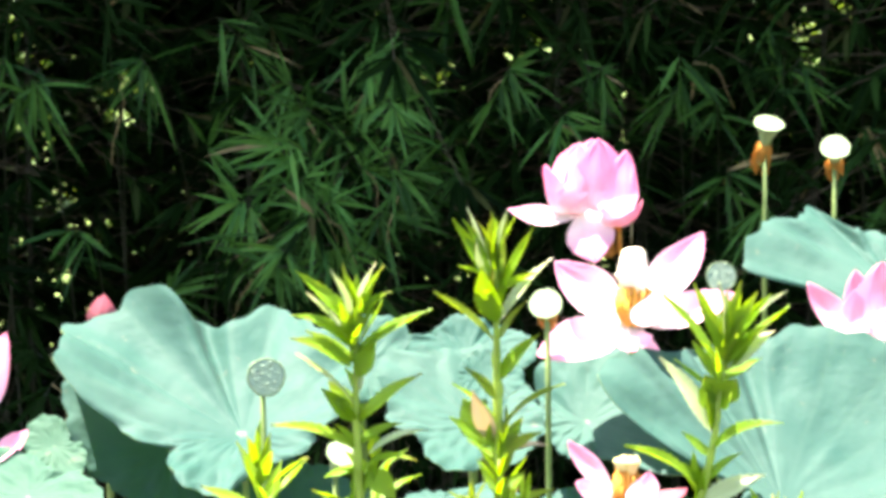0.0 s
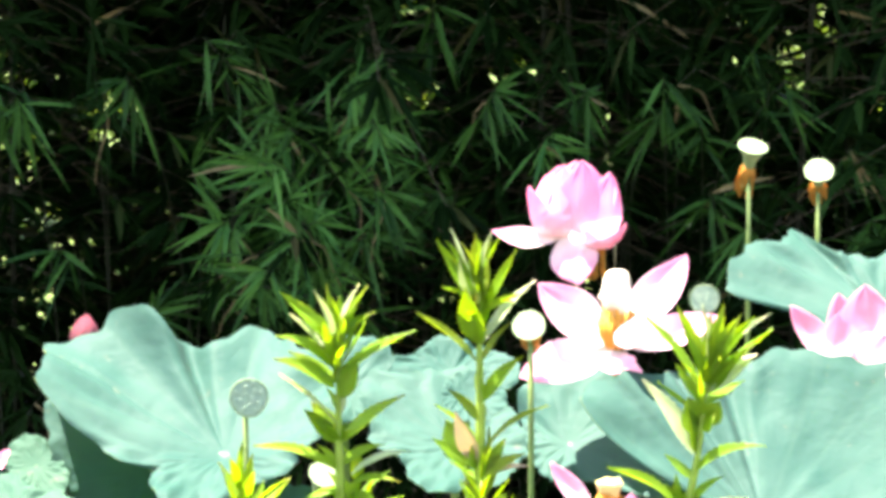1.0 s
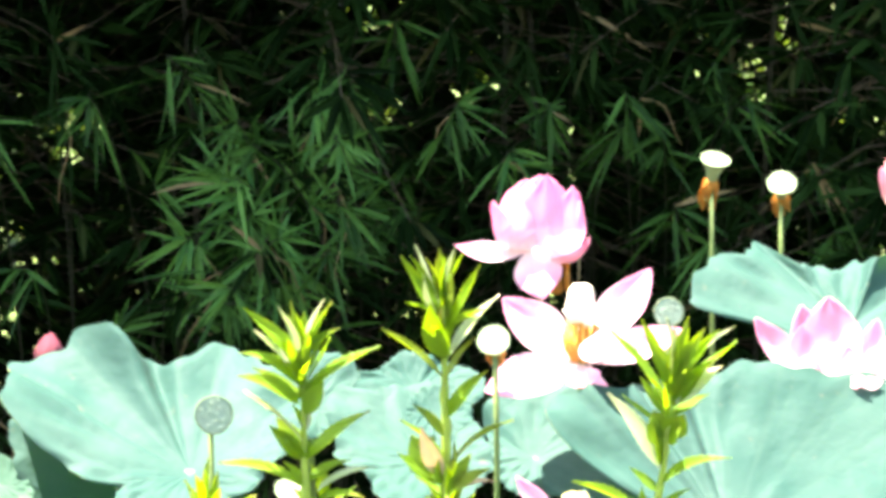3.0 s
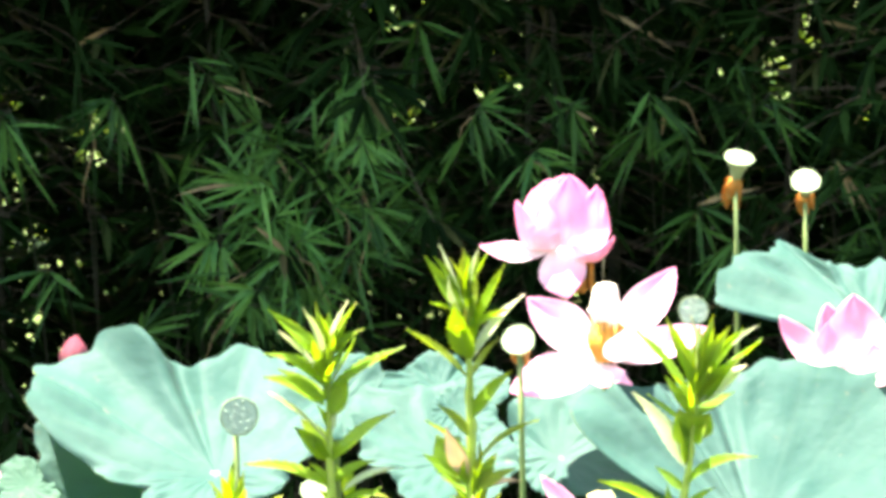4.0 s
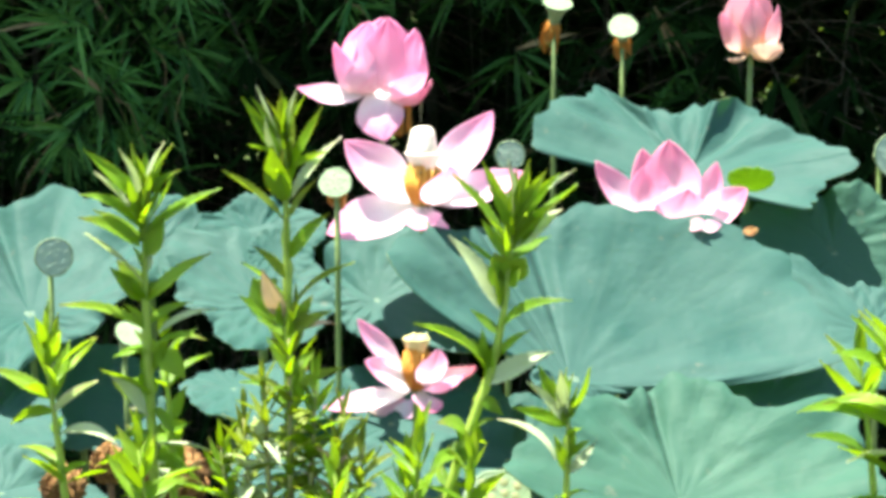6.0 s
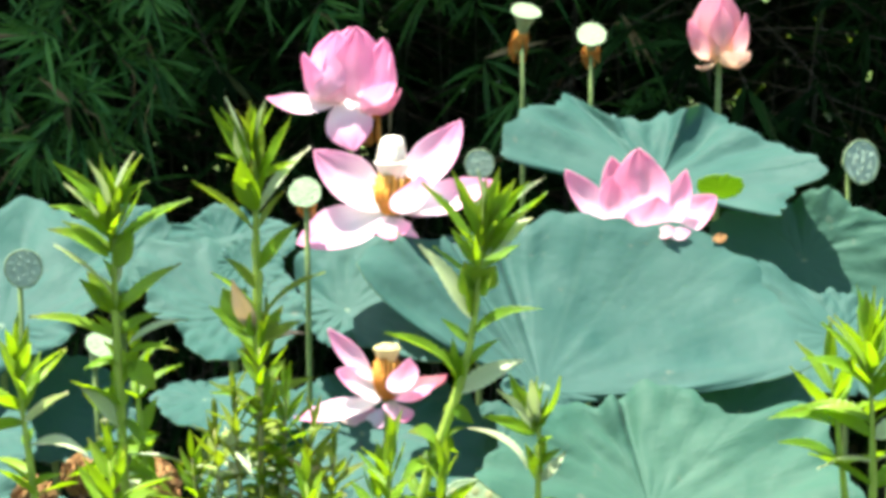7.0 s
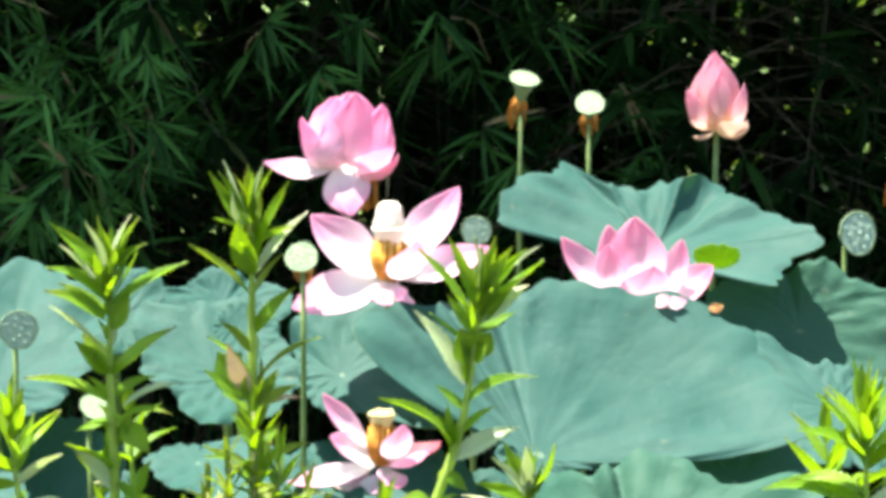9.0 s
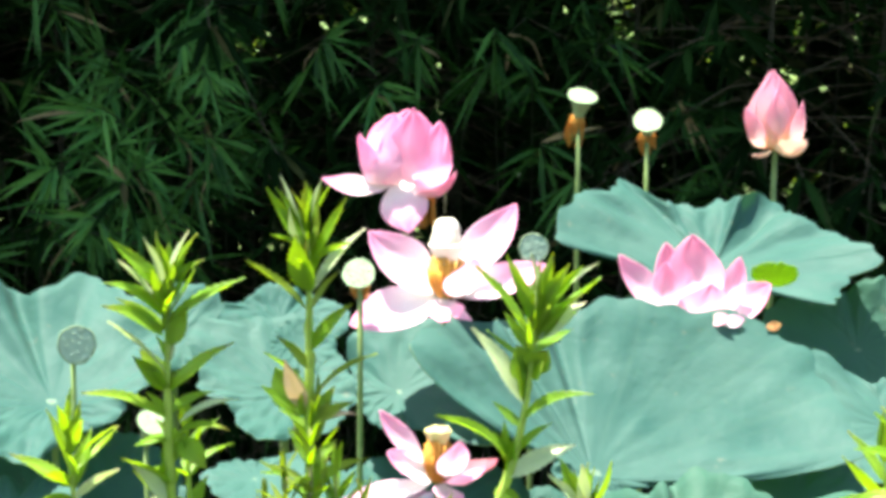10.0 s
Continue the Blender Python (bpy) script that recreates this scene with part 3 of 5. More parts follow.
leaf("M", (-0.214, 3.45, 0.846), 35, 0, 0.1, 0.2, (0.05, 6, 1),
     rim=(0.51, 0.51, 0.52, 0.45, 0.43, 0.45, 0.42, 0.44, 0.47, 0.49, 0.46, 0.48, 0.52, 0.56, 0.51, 0.48, 0.48, 0.52, 0.56, 0.52, 0.51, 0.49, 0.48, 0.5, 0.52, 0.59, 0.56, 0.59, 0.59, 0.54),
     creases=(), label="shaded lotus leaf under the pale one", torn=0.03)


# ---- lotus flowers ----
def petal_mesh(base, tip, wide, face, mat, cup=0.35, curl=0.15, blunt=0.66, low=1.0):
    """A boat-shaped petal from base to tip. face: the way its hollow side looks; curl: how far it bows to that side."""
    base, tip, face = Vector(base), Vector(tip), Vector(face).normalized()
    along = tip - base
    length = along.length
    d = along.normalized()
    side = d.cross(face).normalized()
    up = side.cross(d)
    nu, nv = 15, 11
    s = np.linspace(0, 1, nu)[:, None]
    v = np.linspace(-1, 1, nv)[None, :]
    w = np.sin(np.pi * np.clip(s, 0, 1) ** 0.85) ** blunt * (0.35 + 0.65 * np.sin(np.pi * (0.12 + 0.62 * s)))
    w = np.maximum(w, 0.16 * (1 - s) + 0.012)
    half = wide / 2
    x = v * w * half
    bow = -curl * length * np.sin(np.pi * s ** low) + cup * half * (v * w) ** 2 + 0.03 * half * np.sin(9 * v + 4 * s)
    y = s * length + 0 * v
    P = np.array(base) + x[..., None] * np.array(side) + y[..., None] * np.array(d) + bow[..., None] * np.array(up)
    uv = np.stack(np.broadcast_arrays((v + 1) / 2, s), -1)
    return sheet("petal", P, uv, 0.0009, [mat])


def stamens_mesh(radius, low, high, count, mat, seed, flare=1.25, droop=0.0):
    rng = np.random.RandomState(seed)
    pieces = []
    for k in range(count):
        a = rng.rand() * 6.283
        top = high * ((0.7 + 0.4 * rng.rand()) if high > 0 else (0.3 + 1.1 * rng.rand()))
        r1 = radius * (flare + 0.5 * rng.randn() * 0.3)
        p0 = (radius * 0.6 * math.cos(a), radius * 0.6 * math.sin(a), low)
        p2 = (r1 * math.cos(a + 0.2 * rng.randn()), r1 * math.sin(a + 0.2 * rng.randn()), top - droop * rng.rand())
        p1 = tuple((p + q) / 2 + 0.2 * radius * c for p, q, c in zip(p0, p2, (math.cos(a), math.sin(a), 0)))
        pieces.append(tube_arrays([p0, p1, p2], [0.0007, 0.0008, 0.0013], 4))
    return joined("stamen_ring", pieces, [mat])


def lotus_stem(root, top, mat="stem", bow=(0.0, 0.01, 0)):
    part("stem", tube("stem", bend((0, 0, 0), top, bow, 12), np.linspace(0.006, 0.0042, 12), mat, 8), root)


def lotus_flower(at, scale, petals, label, foot=None, heart=None, stamen="stamen", mat="petal_pink"):
    """petals: (base right, base up, tip right, tip up, tip nearer, width, face, cup, curl[, material]) in units of scale."""
    x, y, z = at
    fx, fy = foot or (x + 0.02, y + 0.08)
    root = thing("lotus_flower", fx, fy, 0.0, label, "lotus flower", "lotus flowers")
    o = Vector((x - fx, y - fy, z))
    for br, bu, tr, tu, near, wide, face, cup, curl, *own in petals:
        base = o + Vector((br, 0.0, bu)) * scale
        tip = o + Vector((tr, -near, tu)) * scale
        part("petal", petal_mesh(base, tip, wide * scale, face, own[0] if own else mat, cup, curl, low=own[1] if len(own) > 1 else 1.0, blunt=own[2] if len(own) > 2 else 0.66), root)
    if heart:
        low, high, radius, kind = heart
        prof = [(0.45, 0.0), (0.62, 0.25), (0.85, 0.6), (1.0, 0.85), (1.02, 0.95), (0.95, 1.0), (0.1, 1.03)]
        me = lathe("receptacle", [(r * radius * scale, (low + h * (high - low)) * scale) for r, h in prof], kind, 20, 0.04, 3)
        pod = part("receptacle", me, root, "pale cream seed pod", Matrix.Translation(o))
        for k in range(9):
            a, rr = k * 2.4, radius * scale * 0.75 * math.sqrt((k + 0.5) / 9)
            bead = lathe("seed", [(0.0005, 0.0), (0.0035, 0.0), (0.003, 0.002), (0.0008, 0.0028)], kind, 8)
            part("seed", bead, pod, "", Matrix.Translation((rr * math.cos(a), rr * math.sin(a), high * scale)))
        ring = stamens_mesh(radius * scale * 0.9, 0.0, (low + (high - low) * 0.25) * scale, 130, stamen, 5, flare=0.95)
        part("stamen_ring", ring, root, "ring of golden stamens", Matrix.Translation(o))
    lotus_stem(root, tuple(o))
    return root


CAM_SIDE, UPWARD = (0.0, -1.0, 0.25), (0.0, -0.35, 1.0)
# the wide-open flower, nearly over-blown
open_flower = lotus_flower((0.2034, 3.28, 1.1111), 0.000662, [
    (-12, 8, -140, 113, -20, 100, (0.45, -0.75, 0.3), 0.5, 0.10),
    (-12, 0, -174, -44, 60, 104, (0.1, -0.60, 0.8), 0.4, 0.06),
    (14, 30, 128, 161, -60, 84, (-0.5, -0.8, 0.1), 0.6, 0.12),
    (12, 5, 183, 60, 10, 80, (-0.15, -0.6, 0.7), 0.5, 0.10),
    (20, -2, 42, 82, 90, 84, (-0.4, 0.75, 0.5), 0.6, 0.16),
    (14, -4, 44, -50, 70, 40, (0.2, 0.3, 0.9), 0.4, 0.1, "petal_pink"),
    (-4, -2, -8, -30, 100, 74, (0.0, 0.4, 0.9), 0.4, 0.1, "petal_pink"),
    (0, 4, 95, 40, -120, 80, (-0.2, -0.6, 0.7), 0.5, 0.1),
], "wide-open white lotus flower with pink petal tips and golden stamens", heart=(58, 96, 32, "pod_cream"), mat="petal_pale", foot=(0.22, 3.62))
part("receptacle_cap", lathe("receptacle_cap", [(0.0165, 0.0), (0.0175, 0.006), (0.0155, 0.012), (0.0145, 0.020), (0.0125, 0.027), (0.0085, 0.031), (0.003, 0.032)],
     "pod_cream", 22, 0.11, 8), open_flower, "lumpy cream cap", Matrix.Translation((-0.0166, -0.34, 1.1725)))

# the full pink flower, closing, with drooping outer petals
closing = [(br, bu, dx, up, near, w, f, c, cu, "petal_pink", 0.6) for br, bu, dx, up, near, w, f, c, cu in [
    (-24, 0, -26, 130, 24, 108, (0.35, 0.9, 0.2), 0.8, 0.26), (14, -2, 6, 139, 40, 98, (-0.25, 0.95, 0.2), 0.8, 0.25),
    (-40, 0, -44, 116, 6, 112, (0.7, 0.6, 0.2), 0.75, 0.33), (34, -2, 56, 116, 12, 108, (-0.7, 0.6, 0.2), 0.75, 0.30),
    (-28, 4, -34, 122, -30, 114, (0.7, -0.4, 0.2), 0.75, 0.26), (28, 4, 60, 108, -26, 108, (-0.7, -0.4, 0.2), 0.75, 0.28), (0, 0, 0, 132, -40, 116, (0.0, -1.0, 0.2), 0.75, 0.3),
    (-46, 2, -86, 92, 22, 66, (0.85, 0.45, 0.1), 0.6, 0.20), (18, -6, 70, 46, 64, 78, (-0.5, 0.6, 0.4), 0.8, 0.30)]]
full_flower = lotus_flower((0.1674, 3.55, 1.2142), 0.000717, closing + [
    (-28, 2, -152, 14, 30, 66, (0.25, -0.35, 0.9), 0.6, 0.18, "petal_pale"),
    (-14, 10, 2, -78, 64, 88, (0.0, 1.0, 0.3), 0.4, 0.10, "petal_pale"),
    (10, -4, 84, 30, 44, 78, (-0.5, 0.15, 0.8), 0.6, 0.34, "petal_old"),
], "full pink lotus flower with drooping outer petals", foot=(0.17, 3.82))
part("withered_beard", stamens_mesh(0.009, 0.0, -0.036, 46, "stamen_dry", 12, 0.9, -0.004), full_flower, "drooping withered orange stamens", Matrix.Translation((0.0245, -0.268, 1.206)))

# the half-open rose flower behind the largest leaf
lotus_flower((0.525, 3.42, 1.060), 0.00069, [
    (-52, 12, -143, 122, 0, 78, (0.6, -0.6, 0.3), 0.5, 0.12),
    (-40, 6, -64, 116, 44, 66, (0.4, 0.6, 0.3), 0.55, 0.16),
    (-22, 4, -52, 138, -50, 78, (0.3, -1.0, 0.2), 0.5, 0.14),
    (0, 4, -5, 155, -40, 112, (0.0, -1.0, 0.2), 0.5, 0.12),
    (4, -6, 12, 82, 84, 100, (0.0, 0.8, 0.55), 0.6, 0.18),
    (44, 8, 76, 120, 6, 62, (-0.5, -0.5, 0.3), 0.5, 0.14),
    (52, 4, 128, 76, 30, 84, (-0.5, -0.5, 0.6), 0.5, 0.14),
], "half-open bright pink lotus flower", heart=(8, 36, 22, "pod_yellow"), mat="petal_rose")

# the tall pointed bud
lotus_flower((0.712, 3.95, 1.228), 0.000798, [
    (0, -2, -9, 143, 10, 92, (0.0, 1.0, 0.1), 0.75, 0.17, "petal_peach", 0.6, 0.95), (0, 0, -10, 138, -16, 88, (0.4, -1.0, 0.1), 0.7, 0.18, "petal_peach", 0.6, 0.95),
    (-8, 2, -12, 122, 14, 80, (0.7, 0.6, 0.1), 0.7, 0.17, "petal_peach", 0.6, 0.9), (10, 2, 2, 124, 14, 80, (-0.7, 0.6, 0.1), 0.7, 0.18, "petal_peach", 0.6, 0.9),
    (-12, 2, -56, 77, 18, 58, (0.85, 0.4, 0.2), 0.6, 0.24, "petal_peach", 0.7), (14, 2, 44, 88, 18, 62, (-0.8, 0.4, 0.2), 0.6, 0.26, "petal_peach", 0.7),
    (2, -2, 48, 22, 40, 62, (-0.3, 0.7, 0.5), 0.6, 0.30, "petal_cream"), (-6, -2, -44, -8, 20, 34, (0.2, 0.3, 0.9), 0.5, 0.2, "petal_cream"),
], "pointed peach-pink lotus bud on a tall stem", mat="petal_peach")

# the fading flower low among the weeds
lotus_flower((0.183, 3.05, 0.937), 0.000616, [
    (-24, 34, -106, 128, -10, 44, (0.5, -0.8, 0.2), 0.6, 0.1, "petal_pink"),
    (-6, 5, -94, 62, 50, 78, (0.4, -0.5, 0.8), 0.5, 0.12, "petal_pale"),
    (-12, 0, -170, -24, 40, 62, (0.1, -0.4, 0.9), 0.5, 0.1, "petal_pale"),
    (14, 5, 36, 84, 50, 62, (-0.3, 0.8, 0.4), 0.6, 0.2, "petal_pale"),
    (10, 0, 84, 36, 40, 72, (-0.5, 0.3, 0.8), 0.6, 0.2, "petal_pink"),
    (10, -4, 26, -30, 60, 62, (0.0, 0.5, 0.8), 0.5, 0.16, "petal_pink"),
    (8, 0, 112, 30, -60, 74, (-0.4, -0.3, 0.8), 0.5, 0.1, "petal_dark"),
], "fading pale pink lotus flower dropping its petals", heart=(62, 96, 24, "pod_yellow"), mat="petal_old", stamen="stamen_dry")

# the flower at the edge of the view, seen at the start
lotus_flower((-0.600, 3.3, 0.925), 0.000667, [
    (0, 60, 84, 262, 0, 90, (0.6, -0.6, 0.3), 0.5, 0.1), (0, 10, 128, 96, 60, 110, (-0.2, -0.3, 0.9), 0.6, 0.2, "petal_pink"),
    (0, 0, 60, 40, 100, 120, (-0.3, 0.5, 0.8), 0.6, 0.25, "petal_old"), (0, 30, -60, 180, 0, 110, (0.0, -1.0, 0.2), 0.5, 0.1),
    (0, 0, -120, 60, 40, 100, (0.5, -0.5, 0.6), 0.5, 0.1),
], "deep pink lotus flower with broad petals", mat="petal_rose")

# the tip of a red bud behind the pale leaf
lotus_flower((-0.507, 3.9, 1.002), 0.00079, [
    (0, 0, 4, 78, 6, 52, (0, 1, 0.1), 0.7, 0.25), (0, 0, -6, 72, -6, 52, (0, -1, 0.1), 0.7, 0.25), (0, 0, 10, 66, 0, 46, (-1, 0, 0.1), 0.7, 0.25)],
    "dark red lotus bud tip behind a leaf", mat="petal_dark")


# ---- seed pods ----
def seed_pod(at, radius, height, tilt, turn, label, face="pod_face", body="pod", beard=0.0, stem="stem", foot=None, seeds=12, seed=0, pits="pod_face", lip="pod_face"):
    """A lotus seed pod: a flat-topped cone with seeds in its face. tilt, turn: degrees by which the face leans, and which way."""
    x, y, z = at
    fx, fy = foot or (x, y + 0.04)
    root = thing("lotus_seed_pod", fx, fy, 0.0, label, "seed pod", "lotus seed pods")
    m = Matrix.Translation((x - fx, y - fy, z)) @ Euler((radians(tilt), 0, radians(turn))).to_matrix().to_4x4() @ Matrix.Translation((0, 0, -height))
    prof = [(0.24, 0.0), (0.34, 0.04), (0.42, 0.28), (0.58, 0.58), (0.80, 0.82), (0.95, 0.94)]
    part("body", lathe("body", [(r * radius, h * height) for r, h in prof], body, 28, 0.015, seed, (True, False)), root, "", m)
    part("lip", lathe("lip", [(r * radius, h * height) for r, h in ((0.95, 0.94), (1.0, 0.97), (1.0, 1.0), (0.95, 1.01), (0.90, 0.985))], lip, 28, 0.02, seed, (False, False)), root, "pale rounded lip", m)
    top = part("face", lathe("face", [(0.92 * radius, height * 0.985), (0.6 * radius, height * 0.99), (0.05 * radius, height * 0.995)], face, 28, 0.012, seed, (False, True)), root, "pale pitted face", m)
    pit = lathe("seed", [(0.13 * radius, 0.0), (0.115 * radius, 0.0005), (0.095 * radius, 0.0002), (0.07 * radius, 0.0006), (0.03 * radius, 0.0008), (0.01 * radius, 0.0008)], pits, 12, 0, 0, (False, True))
    for k in range(seeds):
        a, rr = k * 2.39996, radius * 0.8 * math.sqrt((k + 0.4) / seeds)
        part("seed", pit, top, "", Matrix.Translation((rr * math.cos(a), rr * math.sin(a), height * 0.992)))
    if beard:
        part("withered_beard", stamens_mesh(radius * 0.52, 0.003, -beard, 80, "stamen_dry", seed + 3, 0.95, -0.004), root, "withered orange stamens", m)
    joint = m @ Vector((0, 0, 0.002))
    part("stem", tube("stem", bend((0, 0, 0), tuple(joint), (0.006, 0.012, 0), 12), np.linspace(0.0046, 0.0032, 12), stem, 8), root)
    return root


seed_pod((0.434, 3.95, 1.301), 0.0216, 0.036, 27, 14, "pale green lotus seed pod with withered stamens", beard=0.034, seed=1)
seed_pod((0.535, 4.00, 1.263), 0.0213, 0.032, 47, -6, "pale green lotus seed pod before dark bamboo", beard=0.028, seed=2)
seed_pod((0.0966, 3.20, 1.1490), 0.0192, 0.024, 56, -8, "round green lotus seed pod beside an open flower", seed=3, beard=0.024)
seed_pod((-0.234, 3.30, 1.046), 0.0235, 0.030, 84, 14, "grey-green lotus seed pod facing sideways on a thin stem", face="pod_grey", pits="pod_grey", seed=4, foot=(-0.245, 3.33))
seed_pod((-0.141, 3.25, 0.963), 0.0195, 0.040, 40, 24, "fresh green cup-shaped seed pod among weeds", seed=5)
seed_pod((0.877, 3.75, 1.108), 0.031, 0.032, 80, 25, "large grey-green lotus seed pod at the side", face="pod_grey", pits="pod_grey", seed=6)
seed_pod((0.981, 3.95, 1.192), 0.0185, 0.034, 30, 0, "pale lotus seed pod with orange withered stamens", beard=0.038, seed=9)
seed_pod((0.327, 3.50, 1.141), 0.0195, 0.026, 85, 0, "green lotus seed pod behind an open flower", face="pod_grey", pits="pod_grey", seed=7)
seed_pod((0.267, 2.95, 0.832), 0.0375, 0.034, 62, 0, "large pale lotus seed pod with dark seed holes", seed=8, seeds=18, pits="seed")


# ---- weeds ----
def weed_leaf_mesh(name, length, wide, arch, mats, teeth=11, keel=0.35):
    """A toothed, keeled, arching leaf that grows along +y from the origin."""
    nu, nv = 23, 5
    s = np.linspace(0, 1, nu)[:, None]
    v = np.linspace(-1, 1, nv)[None, :]
    w = np.sin(np.pi * s ** 0.8) ** 0.9 * (1 - 0.25 * s)
    w = w * (1 + 0.09 * (np.abs(v) > 0.9) * ((np.arange(nu)[:, None] % 2) * 2 - 1) * (teeth > 0))
    w = np.maximum(w, 0.04)
    x = v * w * wide / 2
    ang = arch * s
    y = length * np.where(abs(arch) > 1e-3, np.sin(ang) / (arch + 1e-9), s) + 0 * v
    z = -length * (1 - np.cos(ang)) / (arch + 1e-9) + keel * np.abs(x) + 0.02 * length * np.sin(7 * s + 3 * v) * s
    P = np.stack([x, y, z], -1)
    uv = np.stack(np.broadcast_arrays((v + 1) / 2, s), -1)
    return sheet(name, P, uv, 0.0004, mats)


WEED_LEAVES = {}
LEAF_SHAPES = ((0.27, 0.3), (0.33, 0.7), (0.36, 1.1), (0.25, -0.25))  # width, arch
for tone in ("weed_young", "weed_old", "weed_olive", "weed_pale", "weed_rosy"):
    WEED_LEAVES[tone] = [weed_leaf_mesh("leaf", 1.0, w, arch, [tone, tone]) for w, arch in LEAF_SHAPES]
TONES = {"y": "weed_young", "o": "weed_old", "p": "weed_pale", "r": "weed_olive", "k": "weed_rosy"}


def set_leaf(root, base, reach, wide, tone, rng):
    """One leaf from a point of the stem to its tip."""
    shape = rng.choice([0, 0, 3] if reach.z > 0.6 * reach.length else [0, 1, 1, 2])
    ratio, arch = LEAF_SHAPES[shape]
    reach = reach + Vector((0, rng.uniform(-0.45, 0.25) * reach.length, 0))
    y = reach.normalized()
    n = Vector((0.4 * rng.randn(), -0.42 + 0.25 * rng.randn(), 0.85))
    n = (n - y * n.dot(y)).normalized()
    x = y.cross(n)
    turn = Matrix((x, y, n)).transposed().to_4x4()
    size = reach.length * arch / (2 * math.sin(arch / 2))
    m = Matrix.Translation(base) @ turn @ Euler((arch / 2, 0, 0)).to_matrix().to_4x4() @ Matrix.Diagonal((wide * 1.25 / ratio, size, size, 1))
    part("leaf", WEED_LEAVES[tone][shape], root, "", m)


def weed(points, label, seed, leaf=0.07, gap=0.026, tones=("weed_young", "weed_old"), stem="weed_stem", tuft=18, sprouts=(), thick=0.0042, foot=None, narrow=1.0, spread=1.0, pairs=2, leaves=()):
    """A tall leafy weed. points: the stem from its tip downwards; it goes on to the ground below the last one."""
    rng = np.random.RandomState(seed)
    pts = [Vector(p) for p in points]
    fx, fy = foot or (pts[-1].x + 0.01, pts[-1].y + 0.02)
    root = thing("weed", fx, fy, 0.0, label, "weed", "weeds on the bank")
    o = Vector((fx, fy, 0))
    pts = [p - o for p in pts] + [Vector((0, 0, 0))]
    # an even run down the stem
    line = []
    for a, b in zip(pts, pts[1:]):
        n = max(2, int((a - b).length / 0.012))
        line += [a.lerp(b, k / n) for k in range(n)]
    line.append(pts[-1])
    sm = [line[0]] + [(line[max(k - 3, 0)] + line[k] * 2 + line[min(k + 3, len(line) - 1)]) / 4 for k in range(1, len(line) - 1)] + [line[-1]]
    rad = [min(0.0014 + 0.0003 * k, thick) for k in range(len(sm))]
    part("stem", tube("stem", sm, rad, stem, 7), root)

    def leaf_at(p, az, el, size, tone, shape):
        m = Matrix.Translation(p) @ Euler((0, 0, az)).to_matrix().to_4x4() @ Euler((el, 0, 0)).to_matrix().to_4x4() @ Euler((0, rng.randn() * 0.55, 0)).to_matrix().to_4x4() \
            @ Matrix.Diagonal((size * narrow * (0.85 + 0.3 * rng.rand()), size, size, 1))
        part("leaf", WEED_LEAVES[tone][shape], root, "", m)

    # the upright tuft at the tip
    for k in range(tuft):
        u = k / max(1, tuft - 1)
        leaf_at(sm[min(len(sm) - 1, int(u * 4.2))], k * 2.4 + rng.rand() * 0.5, radians(84 - 52 * u * spread + 8 * rng.randn()), leaf * (0.7 + 0.45 * u), tones[0], 3 if rng.rand() < 0.4 else 0)
    # leaves with a place of their own: right, up, reach right, reach up, width, tone
    for bx, bz, dx, dz, wide, tone in leaves:
        at = min(sm, key=lambda q: abs(q.z - bz))
        set_leaf(root, Vector((0.5 * (at.x + bx - o.x), at.y - 0.002, bz)), Vector((dx + 0.5 * (bx - o.x - at.x), 0, dz)), wide, TONES[tone], rng)
        # a smaller leaf beside it
        swing = rng.uniform(-0.8, 0.6)
        set_leaf(root, Vector((at.x, at.y + 0.003, bz + rng.uniform(-0.012, 0.008))), Vector((dx * swing, 0, dz * rng.uniform(0.45, 0.75))) + Vector((0.01 * rng.randn(), 0, 0.008)), wide * 0.8, tones[int(rng.rand() < 0.45)], rng)
    # pairs of leaves down the stem
    k, turn, d = 4, rng.rand() * 3, 0.0
    while leaves and k < len(sm) - 1 and sm[k].z > min(row[1] for row in leaves) - 0.01:
        k += 1
    while k < len(sm) - 1 and sm[k].z > 0.62:
        depth = (sm[0].z - sm[k].z) / 0.30
        for side in range(pairs):
            tone = tones[0] if rng.rand() > 0.2 + 0.75 * min(depth, 1) else tones[1] if rng.rand() > 0.25 else "weed_pale"
            el = radians(50 - 32 * min(depth * 1.2, 1) * spread + 15 * rng.randn())
            leaf_at(sm[k], 1.57 + (0.9 * math.sin(turn) if pairs == 2 else turn) + side * 2 * math.pi / pairs + 0.4 * rng.randn(), el, leaf * (0.72 + 0.5 * rng.rand()), tone, rng.randint(0, 3))
        turn += 1.45
        k += max(1, int(gap / 0.012 + 0.5 + 0.8 * rng.randn()))
    # short side shoots
    for px, py, pz, dx, dy, dz, n in sprouts:
        a, b = Vector((px, py, pz)) - o, Vector((px + dx, py + dy, pz + dz)) - o
        shoot = part("side_shoot", tube("side_shoot", bend(a, b, (0, 0, -0.006), 6), np.linspace(0.0022, 0.0012, 6), stem, 6), root)
        for j in range(n):
            u = j / max(1, n - 1)
            p = a.lerp(b, 1 - 0.7 * u)
            m = Matrix.Translation(p) @ Euler((0, 0, j * 2.4)).to_matrix().to_4x4() @ Euler((radians(72 - 40 * u + 8 * rng.randn()), 0, 0)).to_matrix().to_4x4() \
                @ Matrix.Diagonal([leaf * (0.45 + 0.3 * u)] * 3 + [1])
            part("leaf", WEED_LEAVES[tones[0]][0 if j % 2 else 3], shoot, "", m)
    return root


